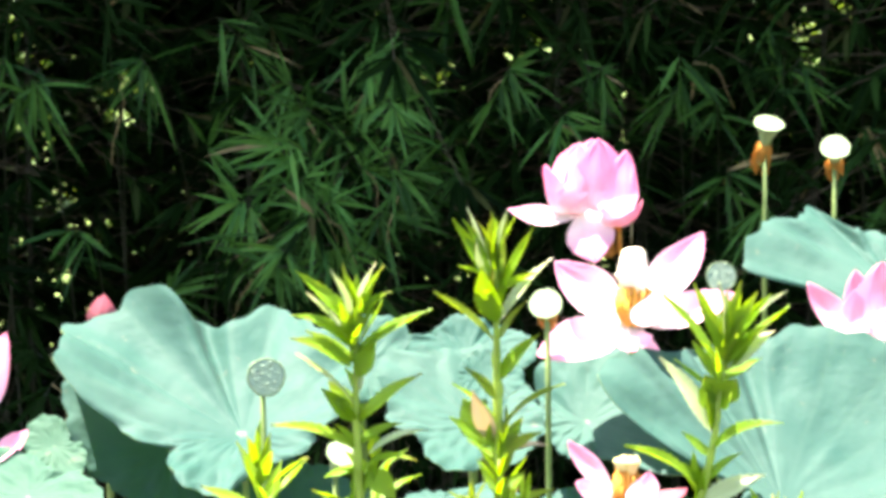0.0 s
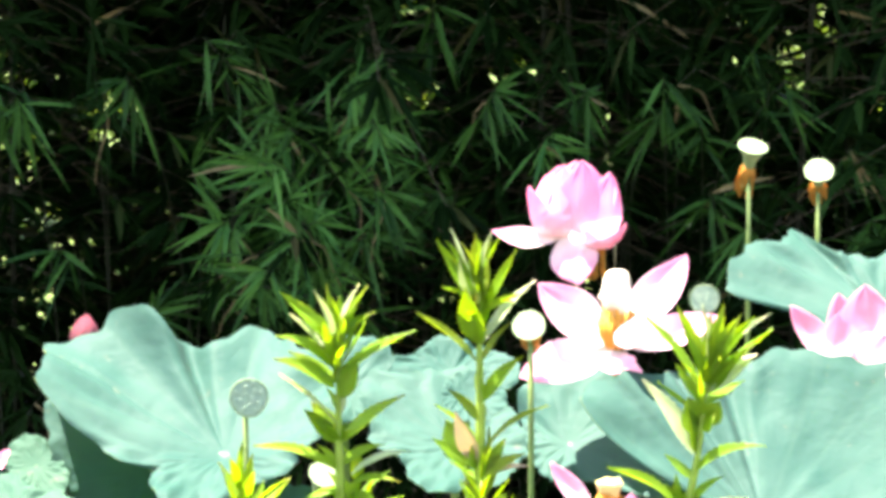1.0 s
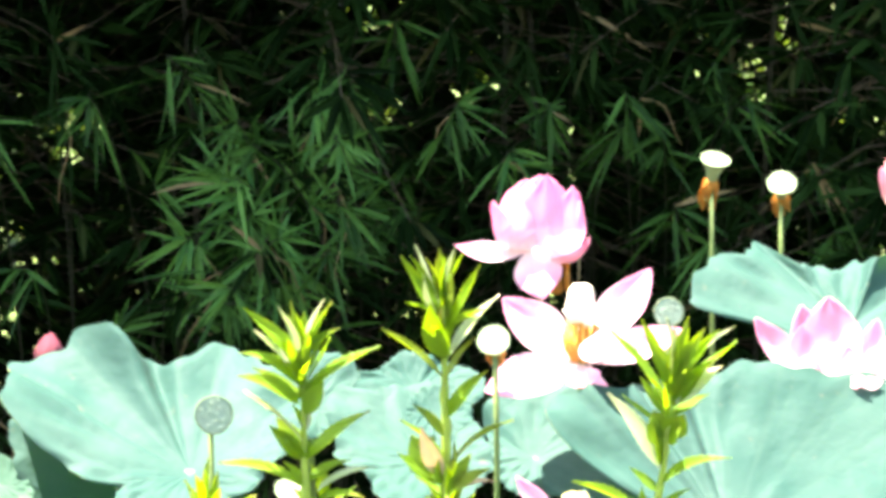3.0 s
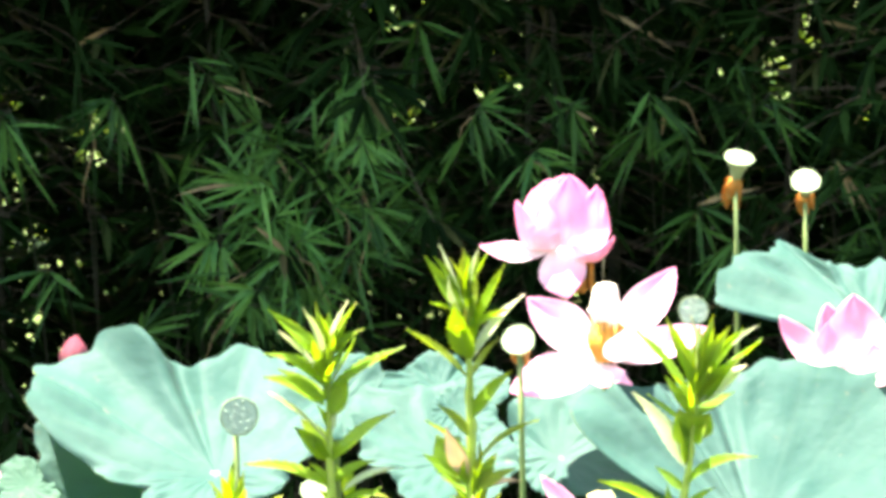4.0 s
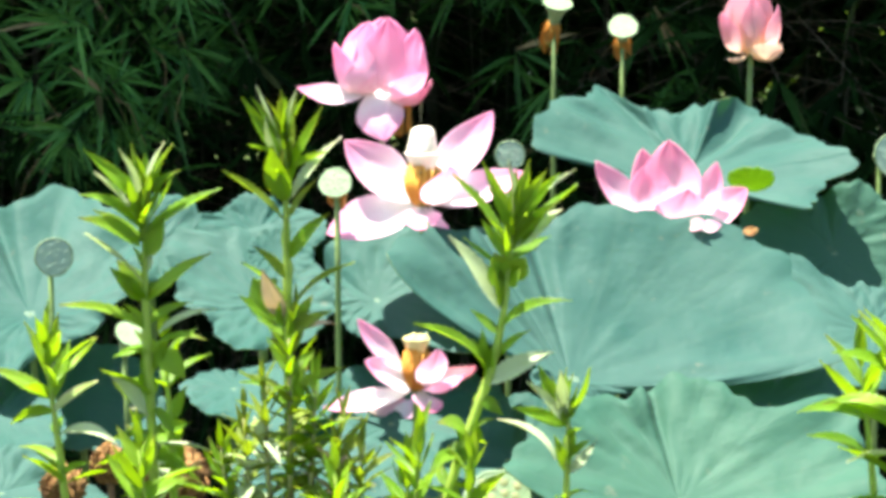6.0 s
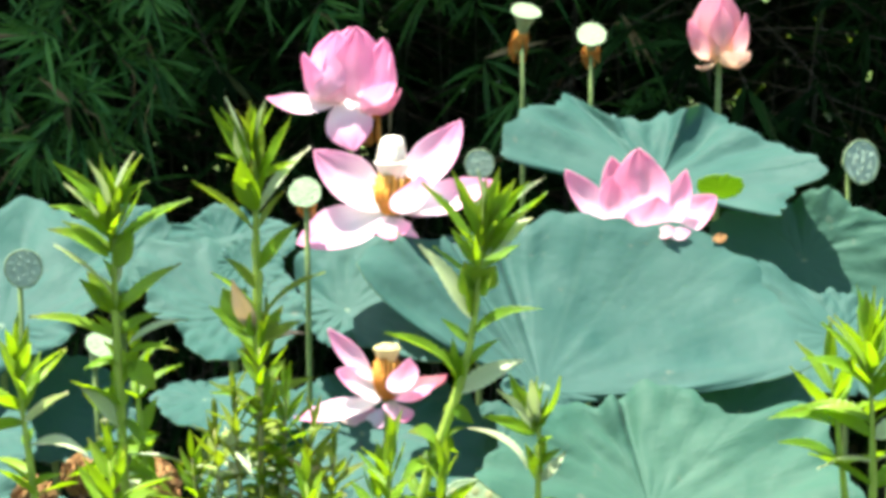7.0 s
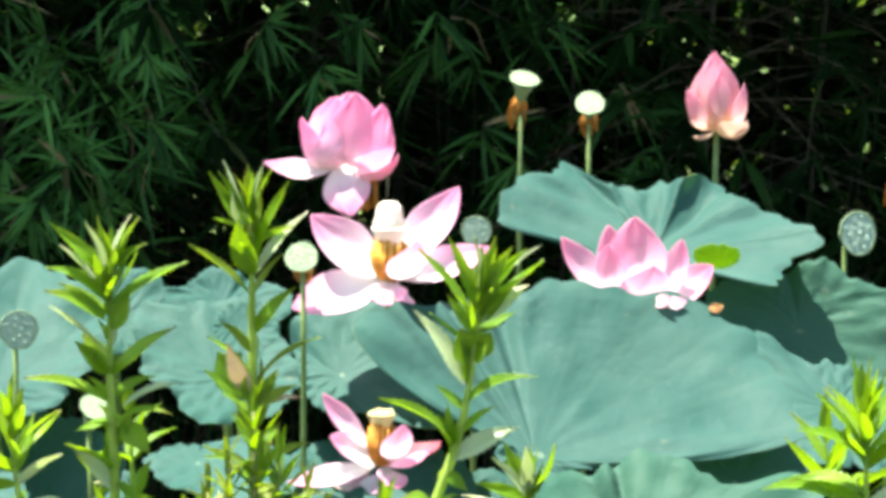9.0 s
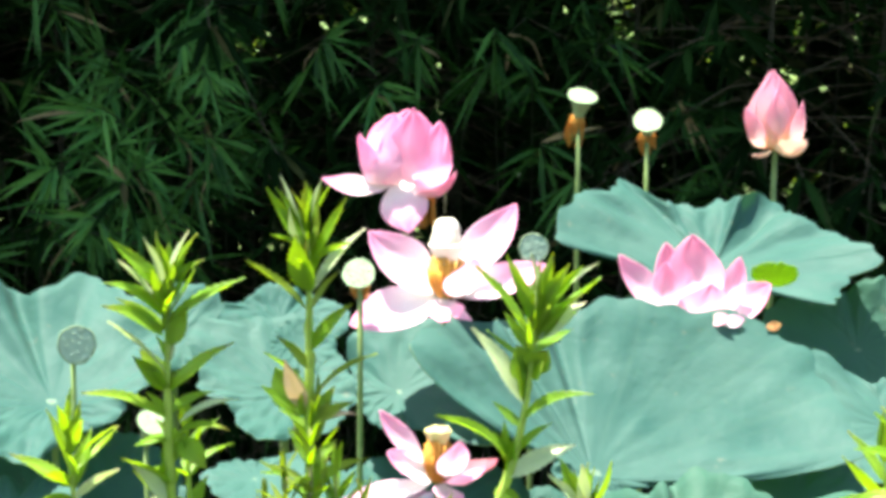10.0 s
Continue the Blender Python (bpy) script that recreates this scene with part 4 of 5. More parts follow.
# leaves of the four nearest weeds
TUFT_A = [
    (-0.112, 1.194, -0.053, 0.051, 0.014, "y"), (-0.113, 1.197, -0.016, 0.053, 0.009, "p"), (-0.112, 1.197, -0.006, 0.055, 0.010, "y"), (-0.108, 1.194, 0.003, 0.047, 0.013, "y"),
    (-0.107, 1.197, 0.022, 0.057, 0.010, "p"), (-0.106, 1.196, 0.029, 0.055, 0.011, "y"), (-0.103, 1.200, 0.034, 0.025, 0.009, "y"), (-0.121, 1.176, -0.033, 0.049, 0.014, "p"),
    (-0.116, 1.168, -0.053, 0.033, 0.017, "y"), (-0.110, 1.160, 0.081, 0.047, 0.017, "y"), (-0.114, 1.149, -0.055, 0.032, 0.021, "o"), (-0.109, 1.111, -0.055, 0.054, 0.023, "p"),
    (-0.101, 1.139, 0.015, 0.040, 0.017, "y")]
LOWER_A = [
    (-0.103, 1.122, 0.001, 0.031, 0.011, "p"), (-0.105, 1.092, 0.065, 0.051, 0.021, "y"), (-0.106, 1.064, -0.084, 0.028, 0.016, "y"), (-0.082, 1.060, 0.048, 0.026, 0.013, "p"),
    (-0.096, 1.043, 0.052, 0.016, 0.017, "o"), (-0.082, 1.043, 0.016, -0.026, 0.023, "y"), (-0.099, 0.997, -0.051, 0.033, 0.024, "o"), (-0.102, 0.977, -0.042, 0.049, 0.019, "p"),
    (-0.097, 0.986, 0.019, -0.035, 0.017, "o"), (-0.099, 1.038, -0.029, 0.006, 0.013, "o"), (-0.094, 1.026, 0.013, 0.040, 0.019, "o"), (-0.108, 1.095, -0.013, 0.023, 0.017, "o")]
TUFT_B = [
    (0.027, 1.236, -0.036, 0.062, 0.016, "o"), (0.028, 1.247, -0.023, 0.062, 0.008, "p"), (0.023, 1.228, -0.009, 0.052, 0.011, "p"), (0.031, 1.259, -0.002, 0.046, 0.011, "y"),
    (0.033, 1.254, 0.002, 0.043, 0.014, "y"), (0.035, 1.252, 0.010, 0.056, 0.009, "p"), (0.037, 1.253, 0.017, 0.047, 0.009, "o"), (0.039, 1.226, 0.030, 0.066, 0.017, "o"),
    (0.025, 1.254, -0.025, 0.043, 0.009, "o"), (0.032, 1.194, -0.012, 0.060, 0.026, "y"), (0.034, 1.208, 0.001, 0.056, 0.022, "o"), (0.040, 1.194, 0.049, 0.064, 0.018, "p"),
    (0.029, 1.175, -0.057, 0.052, 0.013, "r"), (0.036, 1.135, 0.041, 0.051, 0.018, "o")]
LOWER_B = [
    (0.035, 1.116, -0.032, 0.035, 0.013, "r"), (0.025, 1.076, -0.015, 0.052, 0.018, "k"), (0.047, 1.087, 0.056, 0.045, 0.008, "r"), (0.015, 1.077, -0.014, 0.039, 0.034, "o"),
    (0.014, 1.071, -0.026, 0.029, 0.022, "o"), (0.041, 1.060, 0.038, 0.027, 0.014, "r"), (0.042, 1.065, 0.019, 0.033, 0.013, "o"), (0.052, 1.062, 0.034, 0.008, 0.010, "k"),
    (0.041, 1.001, 0.052, 0.024, 0.011, "r"), (0.027, 0.984, -0.040, 0.038, 0.011, "r"), (0.035, 1.071, -0.017, 0.029, 0.012, "r"), (0.036, 1.037, 0.019, 0.034, 0.012, "r"),
    (0.033, 1.025, -0.015, 0.035, 0.012, "r"), (0.037, 0.985, 0.026, 0.029, 0.011, "o")]
TUFT_C = [
    (0.253, 1.175, -0.028, 0.066, 0.014, "y"), (0.254, 1.180, -0.005, 0.063, 0.011, "p"), (0.255, 1.180, 0.015, 0.065, 0.012, "y"), (0.256, 1.181, 0.030, 0.053, 0.014, "y"),
    (0.257, 1.178, 0.043, 0.054, 0.013, "y"), (0.262, 1.189, 0.055, 0.044, 0.009, "p"), (0.259, 1.172, 0.060, 0.046, 0.019, "y"), (0.246, 1.154, -0.049, 0.072, 0.019, "o"),
    (0.264, 1.156, 0.042, 0.036, 0.019, "p"), (0.243, 1.092, -0.050, 0.075, 0.023, "p"), (0.247, 1.115, -0.009, 0.035, 0.033, "y"), (0.252, 1.119, 0.012, 0.017, 0.027, "y"),
    (0.254, 1.174, 0.007, 0.056, 0.016, "y")]
LOWER_C = [
    (0.246, 1.073, 0.065, 0.035, 0.015, "o"), (0.225, 1.034, -0.068, 0.053, 0.017, "y"), (0.225, 1.033, 0.002, 0.041, 0.010, "o"), (0.224, 1.039, -0.007, 0.025, 0.009, "y"),
    (0.231, 1.018, 0.069, 0.029, 0.019, "p"), (0.213, 0.967, -0.031, 0.015, 0.028, "o"), (0.219, 0.970, 0.021, 0.015, 0.016, "o"), (0.217, 0.960, -0.014, -0.023, 0.024, "o"),
    (0.227, 1.006, 0.020, -0.017, 0.012, "o")]
TUFT_D = [
    (0.295, 0.992, -0.017, 0.055, 0.014, "y"), (0.298, 0.996, -0.001, 0.051, 0.012, "p"), (0.300, 0.993, 0.027, 0.053, 0.018, "y"), (0.295, 0.992, -0.031, 0.044, 0.013, "p"),
    (0.299, 0.987, -0.049, 0.024, 0.014, "y"), (0.284, 0.952, -0.045, 0.039, 0.013, "p"), (0.305, 0.957, 0.023, 0.017, 0.016, "o"), (0.300, 0.991, 0.006, 0.052, 0.013, "y")]
weed([(-0.106, 2.75, 1.205), (-0.106, 2.75, 1.10), (-0.098, 2.75, 0.909)], "bright green weed with a tuft of narrow leaves", 11, leaf=0.052, gap=0.02, tuft=12, leaves=TUFT_A + LOWER_A, thick=0.0052)
weed([(0.033, 2.75, 1.262), (0.036, 2.75, 1.10), (0.038, 2.75, 0.907)], "tall olive weed with reddish leaf tips", 12, leaf=0.045, tones=("weed_young", "weed_olive"), stem="weed_stem", tuft=10, gap=0.016, leaves=TUFT_B + LOWER_B, thick=0.005)
weed([(0.257, 2.70, 1.18), (0.253, 2.70, 1.13), (0.243, 2.70, 1.05), (0.191, 2.70, 0.902)], "leaning green weed with toothed leaves", 13, leaf=0.05, gap=0.036, tuft=12, leaves=TUFT_C + LOWER_C, thick=0.0052)
weed([(-0.202, 2.70, 1.055), (-0.192, 2.70, 0.98), (-0.183, 2.70, 0.906)], "shorter green weed with pale leaf undersides", 14, leaf=0.062, tuft=12)
weed([(0.308, 2.65, 1.012), (0.307, 2.65, 0.913)], "short bright weed before a large lotus leaf", 15, leaf=0.04, tuft=6, leaves=TUFT_D)
weed([(0.645, 2.70, 1.06), (0.650, 2.70, 0.98), (0.653, 2.70, 0.90)], "broad-leaved bright green weed", 16, leaf=0.080, tuft=16, gap=0.022)
weed([(0.152, 2.65, 0.945), (0.150, 2.65, 0.90)], "low sprouting weed beside a leaning one", 17, leaf=0.05, tuft=12)
for bx, bz, k in ((0.037, 1.065, 18), (-0.008, 0.985, 19), (0.088, 0.985, 20), (0.062, 1.02, 24), (0.012, 1.015, 25), (0.110, 0.955, 32), (-0.03, 0.955, 33)):
    weed([(bx, 2.70, bz), (bx * 0.9 + 0.004, 2.70, bz - 0.08), (0.04 + 0.5 * (bx - 0.04), 2.70, 0.80)], "dense bushy weed with many narrow reddish leaves", k, leaf=0.044,
         gap=0.012, tones=("weed_olive" if k % 3 else "weed_old", ("weed_olive", "weed_pale", "weed_rosy")[k % 3]), stem="weed_stem_red", tuft=12, narrow=0.85, pairs=4, thick=0.003)
weed([(-0.089, 2.80, 1.045), (-0.084, 2.80, 0.97), (-0.08, 2.80, 0.90)], "small weed with broad rounded leaves", 26, leaf=0.05, tuft=6, gap=0.03, narrow=1.5, tones=("weed_old", "weed_old"))
weed([(0.162, 2.62, 0.985), (0.158, 2.62, 0.94), (0.155, 2.62, 0.88)], "young weed shoot beside a leaning stem", 27, leaf=0.046, tuft=10, gap=0.024)
weed([(-0.11, 2.66, 0.965), (-0.105, 2.66, 0.92), (-0.10, 2.66, 0.86)], "low weed with pale leaf undersides", 28, leaf=0.058, tuft=9, gap=0.02)
weed([(0.08, 2.64, 0.945), (0.085, 2.64, 0.90), (0.08, 2.64, 0.84)], "low leafy weed shoot", 29, leaf=0.05, tuft=9, gap=0.02)
weed([(0.215, 2.64, 0.955), (0.21, 2.64, 0.92), (0.205, 2.64, 0.86)], "bright weed shoot before a seed pod", 30, leaf=0.05, tuft=9, gap=0.03)
weed([(0.62, 2.76, 1.02), (0.63, 2.76, 0.95), (0.64, 2.76, 0.88)], "broad-leaved weed beside a lotus leaf", 31, leaf=0.075, tuft=8, gap=0.03, tones=("weed_young", "weed_old"))


# ---- withered things ----
def dead_head(at, size, label, seed):
    """A crumpled brown dead leaf, shrunk on its stem."""
    rng = np.random.RandomState(seed)
    root = thing("withered_leaf", at[0], at[1], 0.0, label, "withered leaf", "withered leaves")
    th, s = np.linspace(0, 2 * np.pi, 110, endpoint=False), np.linspace(0.02, 1, 34)[:, None]
    r = size * np.sin(s * 2.5) * (0.75 + 0.25 * np.sin(3 * th + rng.rand() * 6) + 0.16 * np.sin(9 * th + 4 * s) + 0.10 * np.sin(17 * th + 9 * s) + 0.17 * np.sin(31 * th + 40 * s) * np.sin(26 * s + 5 * th) + 0.10 * rng.randn(34, 110))
    z = at[2] + size * (0.9 - 1.9 * s + 0.22 * np.sin(7 * th + 5 * s) + 0.12 * np.sin(15 * th + 3) + 0.10 * np.sin(37 * th) * np.sin(30 * s) + 0.05 * rng.randn(34, 110))
    P = np.stack([r * np.cos(th), r * np.sin(th), z + 0 * r], -1)
    uv = np.stack(np.broadcast_arrays((th / 6.283)[None, :], s), -1)
    part("crumpled_blade", sheet("crumpled_blade", P, uv, 0.0015, ["dead"], closed=True), root)
    part("stem", tube("stem", bend((0, 0, 0), (0, 0, at[2] + size * 0.5), (0.01, 0, 0), 9), [0.004] * 9, "stem_dry", 7), root)


dead_head((-0.202, 2.92, 0.866), 0.021, "crumpled brown withered leaf", 1)
dead_head((-0.154, 2.96, 0.880), 0.019, "small brown withered leaf among weeds", 2)
dead_head((-0.078, 2.95, 0.872), 0.030, "large crumpled brown withered leaf", 3)


def fallen_petal(on, x, z, turn, size, mat, label):
    """A petal that lies on the blade of a leaf, at the spot of the blade nearest to x and z."""
    blade = next(c for c in made[on].children if c.name.startswith("blade"))
    foot = made[on].location
    spot = min((v.co + foot for v in blade.data.vertices), key=lambda p: abs(p.x - x) + abs(p.z - z))
    at = (spot.x, spot.y - 0.002, spot.z + 0.003)
    root = tagged(new("fallen_petal", petal_mesh((-size / 2, 0, 0.002), (size / 2, 0, 0.004), size * 0.6, (0.1, -0.5, 1.0), mat, 0.2, 0.06)), label, "petal", "fallen petals")
    root.matrix_basis = pose(*at, 30, -6, turn)


fallen_petal("B", 0.552, 1.078, 15, 0.028, "petal_pale", "pale fallen petal caught on a leaf rim")
fallen_petal("B", 0.535, 1.080, -35, 0.030, "petal_old", "small curled fallen petal on a leaf rim")
fallen_petal("B", 0.602, 1.070, 30, 0.022, "dead", "small dark dry scrap on a nibbled leaf rim")
fallen_petal("H", 0.160, 0.872, 25, 0.050, "petal_old", "faded pink petal fallen on a low leaf")
fallen_petal("H", 0.185, 0.868, -30, 0.042, "petal_pale", "pale petal fallen on a low leaf")


# ---- bamboo thicket ----
def leaf_cloud(bases, dirs, downs, sizes, widths):
    """Many narrow folded leaves in one go: eight points each."""
    n = len(bases)
    d = dirs / np.linalg.norm(dirs, axis=1, keepdims=True)
    s = np.cross(d, downs)
    s /= np.linalg.norm(s, axis=1, keepdims=True) + 1e-9
    up = np.cross(s, d)
    L, W = sizes[:, None], widths[:, None]
    drop = -0.10 * L
    pts = [bases,
           bases + d * L * 0.3 - s * W * 0.5 + up * W * 0.18, bases + d * L * 0.3, bases + d * L * 0.3 + s * W * 0.5 + up * W * 0.18,
           bases + d * L * 0.66 - s * W * 0.38 + up * W * 0.12 + drop * 0.35 * np.array([0, 0, 1]), bases + d * L * 0.66 + drop * 0.35 * np.array([0, 0, 1]),
           bases + d * L * 0.66 + s * W * 0.38 + up * W * 0.12 + drop * 0.35 * np.array([0, 0, 1]), bases + d * L + drop * np.array([0, 0, 1])]
    v = np.stack(pts, 1).reshape(-1, 3)
    f = np.array([(0, 2, 1, 1), (0, 3, 2, 2), (1, 2, 5, 4), (2, 3, 6, 5), (4, 5, 7, 7), (5, 6, 7, 7)])
    o = (np.arange(n) * 8)[:, None, None]
    q = (f[None] + o).reshape(-1, 4)
    faces = [tuple(r[:3]) if r[2] == r[3] else tuple(r) for r in q.tolist()]
    return v, faces


def sprays(rng, tips, aims, per, length):
    """Fans of leaves at the ends of twigs."""
    B, D, S, W = [], [], [], []
    for p, a in zip(tips, aims):
        n = rng.randint(per[0], per[1])
        side = np.cross(a, [0, 0, 1.0])
        side /= np.linalg.norm(side) + 1e-6
        for k in range(n):
            u = (k + 0.5) / n * 2 - 1
            ang = u * 1.25 + 0.15 * rng.randn()
            d = a * math.cos(ang) + side * math.sin(ang) + np.array([0, 0, -0.35 + 0.3 * rng.randn()])
            B.append(p - a * 0.05 * rng.rand())
            D.append(d + 0.15 * rng.randn(3))
            S.append(length * (0.65 + 0.5 * rng.rand()))
            W.append(0.0165 * (0.8 + 0.5 * rng.rand()))
    return np.array(B), np.array(D), np.array(S), np.array(W)


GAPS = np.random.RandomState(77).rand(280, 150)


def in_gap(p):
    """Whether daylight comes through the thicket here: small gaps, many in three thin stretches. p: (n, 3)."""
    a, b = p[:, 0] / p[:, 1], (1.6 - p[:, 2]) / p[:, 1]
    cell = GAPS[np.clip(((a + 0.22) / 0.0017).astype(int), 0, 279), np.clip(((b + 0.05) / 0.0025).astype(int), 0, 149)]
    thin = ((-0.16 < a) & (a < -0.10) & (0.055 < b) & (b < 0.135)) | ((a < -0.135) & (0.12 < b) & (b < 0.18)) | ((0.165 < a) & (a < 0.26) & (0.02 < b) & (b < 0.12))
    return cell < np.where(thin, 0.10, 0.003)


def thin_here(x, z):
    """Stretches where no shoots hang forward."""
    return (-0.94 < x < -0.64 and 0.84 < z < 1.25) or (-1.3 < x < -0.98 and 0.55 < z < 0.86) or (1.0 < x < 1.4 and 0.9 < z < 1.4)


def bamboo(x, y, lean_x, lean_y, tall, count, seed, label, low=0.1, length=0.145, broad=1.0):
    rng = np.random.RandomState(seed)
    root = thing("bamboo", x, y, 0.0, label, "bamboo", "bamboo thicket")
    s = np.linspace(0, 1, 26)
    line = np.stack([lean_x * s ** 2, lean_y * s ** 2.2, tall * s], 1)
    rad = np.linspace(0.008, 0.004, 26)
    rad[::3] *= 1.18
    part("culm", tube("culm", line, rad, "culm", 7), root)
    tips, aims, twigs = [], [], []
    for k in range(count):
        h = low + (tall - low) * rng.rand() ** 1.4
        c = np.array([np.interp(h, line[:, 2], line[:, 0]), np.interp(h, line[:, 2], line[:, 1]), h])
        az = rng.rand() * 6.283
        reach = 0.12 + 0.42 * rng.rand()
        a = np.array([math.cos(az), math.sin(az) - 0.35, 0.25 * rng.randn() - 0.05])
        a /= np.linalg.norm(a)
        tip = c + a * reach + np.array([0, 0, -0.12 * reach])
        if tip[2] < 0.05:
            continue
        tips.append(tip)
        aims.append(a)
        twigs.append(tube_arrays([c, (c + tip) / 2 + np.array([0, 0, 0.02]), tip], [0.0022, 0.0018, 0.001], 4))
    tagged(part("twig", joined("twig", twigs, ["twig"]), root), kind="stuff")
    B, D, S, W = sprays(rng, tips, aims, (6, 11), length)
    unit = D / np.linalg.norm(D, axis=1, keepdims=True)
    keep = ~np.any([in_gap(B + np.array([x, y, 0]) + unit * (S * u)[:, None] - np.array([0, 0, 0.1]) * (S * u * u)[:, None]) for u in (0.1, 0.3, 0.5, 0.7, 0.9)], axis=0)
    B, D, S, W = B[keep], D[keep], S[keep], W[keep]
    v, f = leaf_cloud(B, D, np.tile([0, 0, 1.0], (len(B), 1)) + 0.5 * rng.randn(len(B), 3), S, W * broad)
    tagged(part("foliage", mesh_of("foliage", v, f, ["bamboo_leaf_in_shade"], smooth=False), root), kind="stuff")


rng = np.random.RandomState(4)
for k in range(15):
    bamboo(-2.3 + 0.33 * k + 0.1 * rng.randn(), 6.45 + 0.15 * rng.randn(), 0.25 * rng.randn(), -1.3 + 0.25 * rng.randn(), 3.9 + 0.7 * rng.rand(), 300, 40 + k, "leafy green bamboo with narrow leaves in shade")
for k in range(13):
    bamboo(-2.6 + 0.42 * k + 0.1 * rng.randn(), 7.1 + 0.2 * rng.randn(), 0.3 * rng.randn(), -1.1 + 0.3 * rng.randn(), 4.2 + 0.8 * rng.rand(), 430, 70 + k, "dark bamboo deep in the thicket", length=0.18, broad=1.9)
for k in range(11):
    bamboo(-3.0 + 0.58 * k + 0.1 * rng.randn(), 7.8 + 0.2 * rng.randn(), 0.3 * rng.randn(), 0.2 * rng.randn(), 4.2 + 0.8 * rng.rand(), 540, 100 + k, "bamboo at the back of the thicket", length=0.22, broad=2.6)

# added row, leafy only above the view, that keeps sun off the thicket front
for k in range(13):
    bamboo(-2.5 + 0.42 * k + 0.1 * rng.randn(), 7.35 + 0.1 * rng.randn(), 0.2 * rng.randn(), -2.4 + 0.2 * rng.randn(), 4.2 + 0.4 * rng.rand(), 260, 140 + k,
           "unseen bamboo crown arching forward, added to shade the thicket", low=2.2, length=0.2, broad=2.2)

# branches that hang forward out of the thicket, with open fans of leaves
FANS = [  # right, up, aim (degrees from straight right), reach of the leaves
    (-0.30, 0.97, 200, 0.15), (-0.27, 1.00, 20, 0.14), (-0.25, 1.17, 75, 0.16), (-0.16, 1.20, 20, 0.15), (-0.36, 0.90, 215, 0.14),
    (-0.28, 0.88, 315, 0.15), (-0.66, 1.30, 255, 0.15), (-0.38, 1.12, 170, 0.14), (0.10, 1.28, 300, 0.13), (0.30, 1.27, 265, 0.13),
    (0.45, 1.30, 285, 0.14), (0.53, 1.22, 270, 0.11), (0.22, 1.18, 280, 0.14), (0.70, 1.30, 300, 0.14), (0.56, 1.05, 255, 0.15),
    (0.62, 1.00, 240, 0.15), (-0.12, 1.33, 250, 0.13), (-0.50, 1.38, 290, 0.13), (-0.33, 1.05, 250, 0.14), (-0.45, 1.00, 185, 0.14),
    (0.85, 1.15, 280, 0.14), (0.95, 0.95, 230, 0.14), (-0.90, 1.25, 270, 0.14), (-0.80, 0.95, 260, 0.13), (-0.22, 1.07, 350, 0.14)]
# fans that get the lighter leaf colour, as if light fell on them
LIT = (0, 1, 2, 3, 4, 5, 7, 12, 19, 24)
rng = np.random.RandomState(21)
FANS += [(rng.uniform(-0.46, -0.12), rng.uniform(0.84, 1.34), rng.uniform(150, 390), rng.uniform(0.11, 0.16)) for k in range(14)]
FANS += [(rng.uniform(-1.15, 1.5), rng.uniform(0.55, 1.5), rng.uniform(150, 390), rng.uniform(0.11, 0.16)) for k in range(95)]
for n_fan, (fx, fz, aim, reach) in enumerate(FANS):
    if n_fan >= 39 and thin_here(fx, fz):
        continue
    branch = thing("bamboo", fx + 0.1 * rng.randn(), 6.3, 0.0, "thin bamboo shoot with an open fan of narrow leaves", "bamboo", "bamboo thicket")
    foot = Vector(branch.location)
    tip = Vector((fx, (5.82 if n_fan < 39 else 6.0) + 0.08 * rng.randn(), fz)) - foot
    line = bend((0, 0, 0), tip, (0.05 * rng.randn(), 0.12, 0.22), 14)
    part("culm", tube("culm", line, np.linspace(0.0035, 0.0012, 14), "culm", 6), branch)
    run = np.array(line)
    if n_fan % 4 == 0:
        a = Vector(run[12])
        hook = [a + Vector((0.02 * j * math.cos(n_fan) + 0.012 * math.sin(j), -0.02, 0.012 * j * math.sin(n_fan) - 0.004 * j * j)) for j in range(6)]
        part("dry_twig", tube("dry_twig", hook, np.linspace(0.0022, 0.0010, 6), "sheath", 5), branch, "dry brown twig")
    for k in range(rng.randint(12, 20)):
        ang = radians(aim + rng.uniform(-80, 80) * (1.0 if k % 4 else 1.7))
        d = np.array([math.cos(ang), -0.25 + 0.45 * rng.randn(), math.sin(ang) - 0.1])
        q = 13 - 2.2 * rng.rand() ** 1.5
        base = np.array([[np.interp(q, np.arange(14), run[:, c]) for c in range(3)]])
        v, f = leaf_cloud(base, d[None], np.array([[0.5 * rng.randn(), -1.0, 1.2 * rng.randn()]]), np.array([reach * rng.uniform(0.4, 1.25)]), np.array([0.0105 * rng.uniform(0.6, 1.35)]))
        # leaf colour carries the light: lit, half-shaded or deep-shade copy by fan
        part("leaf", mesh_of("leaf", v, f, ["sheath" if rng.rand() < 0.012 else "bamboo_lit" if n_fan in LIT or (25 <= n_fan < 39 and n_fan % 2) else "bamboo_mid" if n_fan < 39 or n_fan % 3 == 0 else "bamboo_leaf_in_shade"], smooth=False), branch)

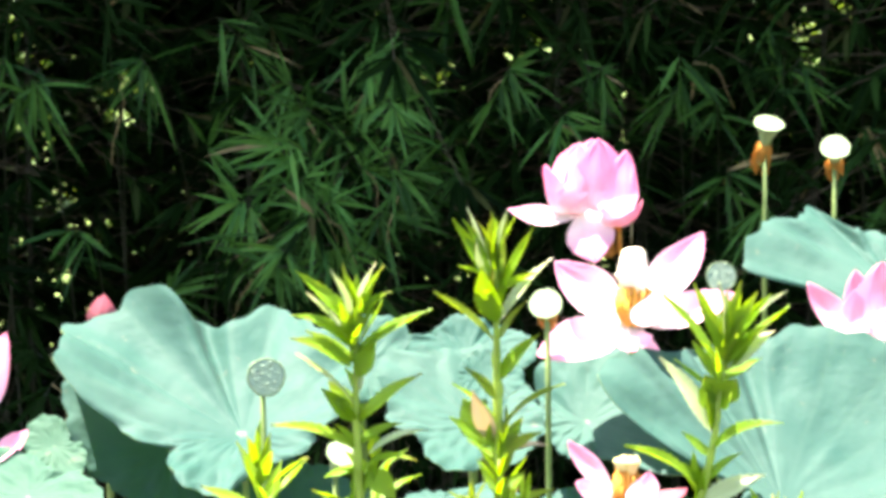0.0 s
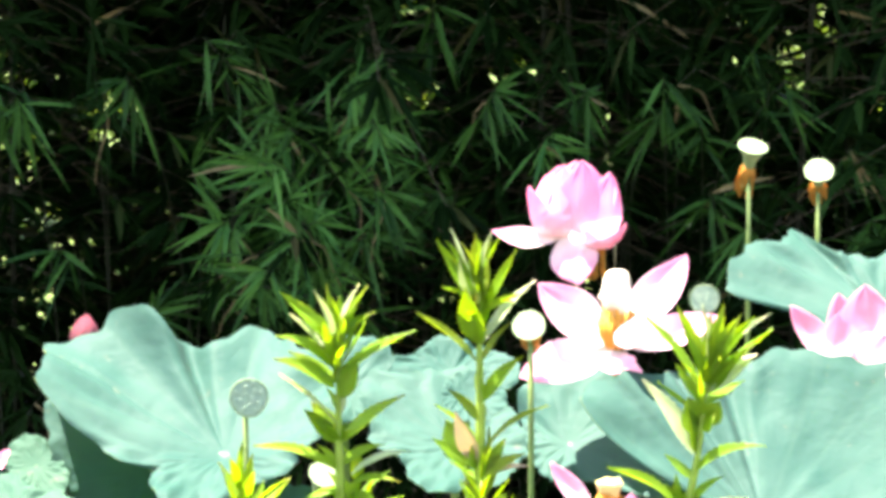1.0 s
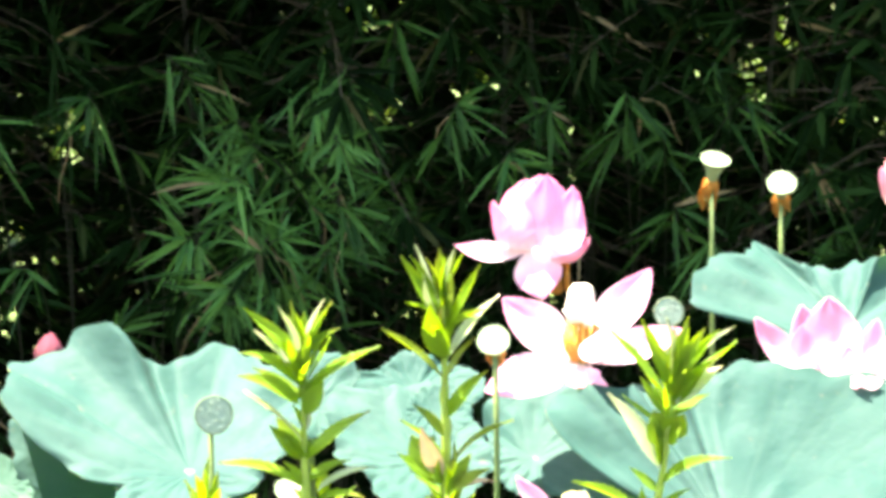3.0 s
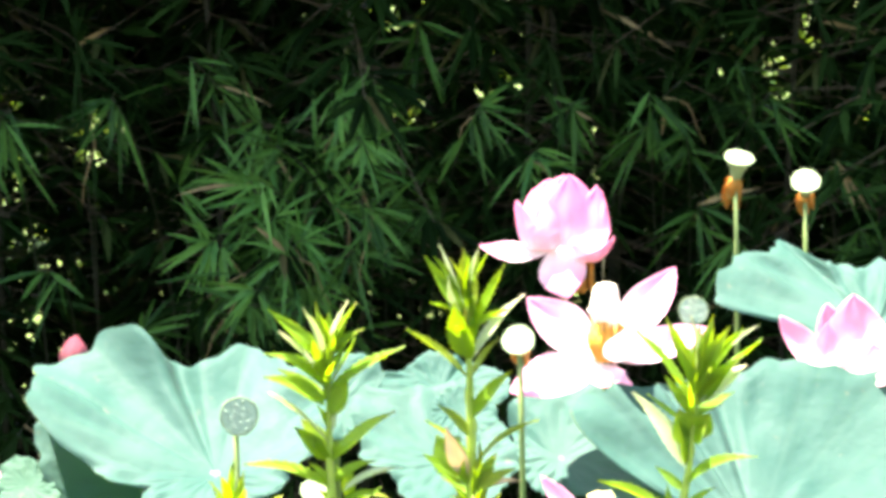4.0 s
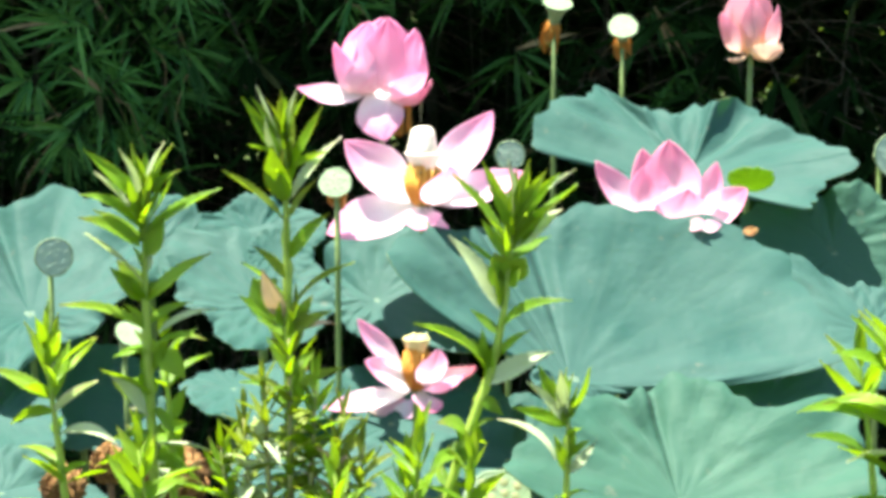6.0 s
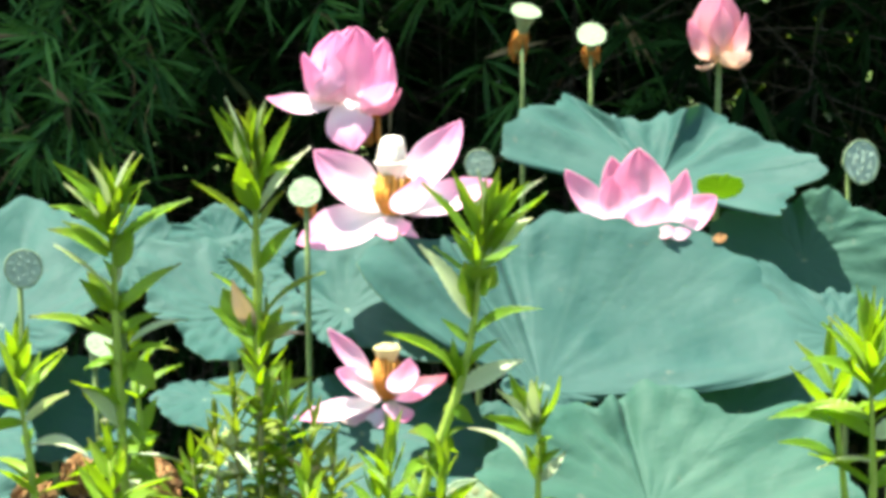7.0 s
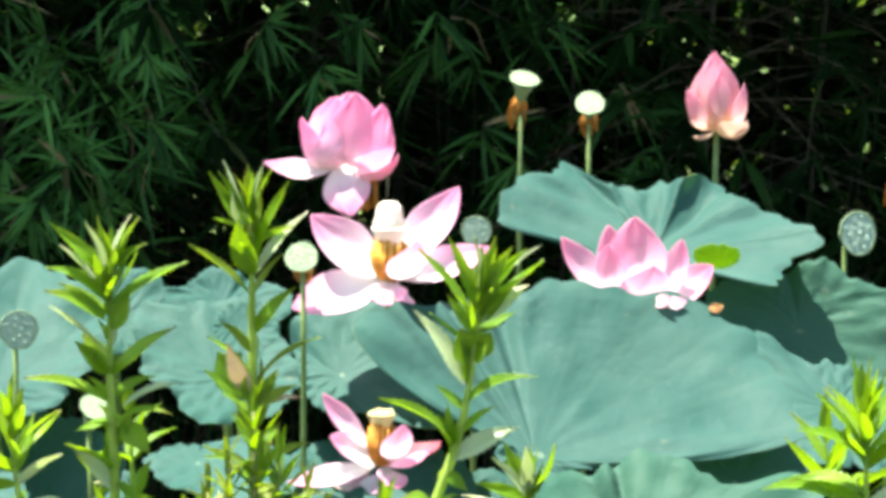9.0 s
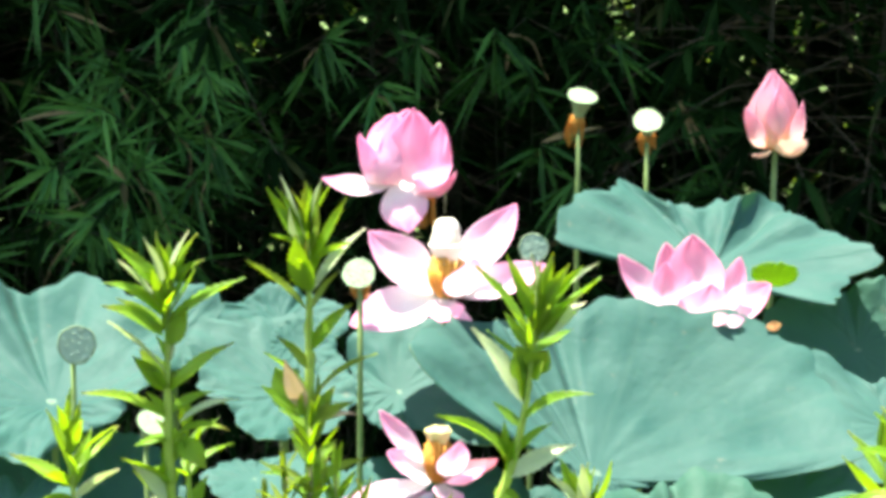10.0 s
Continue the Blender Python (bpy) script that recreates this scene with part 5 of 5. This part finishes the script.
# ---- ground and distance ----
n = 60
gx = np.sinh(np.linspace(-6, 6, n)) * 2.5
gy = np.sinh(np.linspace(-6, 6, n)) * 2.5 + 4
X, Y = np.meshgrid(gx, gy, indexing="ij")
Z = 0.03 * np.sin(X * 1.7) * np.cos(Y * 1.3) * (np.hypot(X, Y) < 30) - 0.03
i, j = np.meshgrid(np.arange(n - 1), np.arange(n - 1), indexing="ij")
i, j = i.ravel(), j.ravel()
m = Nodes("ground")
sep = m.add("ShaderNodeSeparateXYZ")
m.link(m.coords(), sep.inputs[0])
lawn = m.math("GREATER_THAN", m.math("MULTIPLY_ADD", m.noise(1.5), 1.0, sep.outputs["Y"]), 8.8)
earth = m.ramp(m.noise(5.0), (0.3, (0.018, 0.016, 0.010)), (0.7, (0.045, 0.038, 0.024)))
grass = m.ramp(m.noise(14.0), (0.3, (0.06, 0.12, 0.02)), (0.7, (0.13, 0.21, 0.05)))
m.bump(m.noise(40.0, 5.0), 0.8, 0.02)
MAT["ground"] = m.done(m.mix(lawn, earth, grass), 0.85)
ground = new("ground", mesh_of("ground", np.stack([X, Y, Z], -1).reshape(-1, 3),
             np.stack([i * n + j, (i + 1) * n + j, (i + 1) * n + j + 1, i * n + j + 1], 1).tolist(), ["ground"]))
tagged(ground, "dark bare soil with a sunlit lawn behind the bamboo", "ground", kind="structure")

# a sunlit hedge far behind, seen through the gaps
rng = np.random.RandomState(9)
count = 26000
hx, hz = rng.uniform(-9, 9, count), 2.6 * rng.rand(count) ** 0.8
hy = 15 + 0.9 * rng.randn(count) * (1 - 0.2 * hz) + 0.5 * np.sin(hx * 1.3)
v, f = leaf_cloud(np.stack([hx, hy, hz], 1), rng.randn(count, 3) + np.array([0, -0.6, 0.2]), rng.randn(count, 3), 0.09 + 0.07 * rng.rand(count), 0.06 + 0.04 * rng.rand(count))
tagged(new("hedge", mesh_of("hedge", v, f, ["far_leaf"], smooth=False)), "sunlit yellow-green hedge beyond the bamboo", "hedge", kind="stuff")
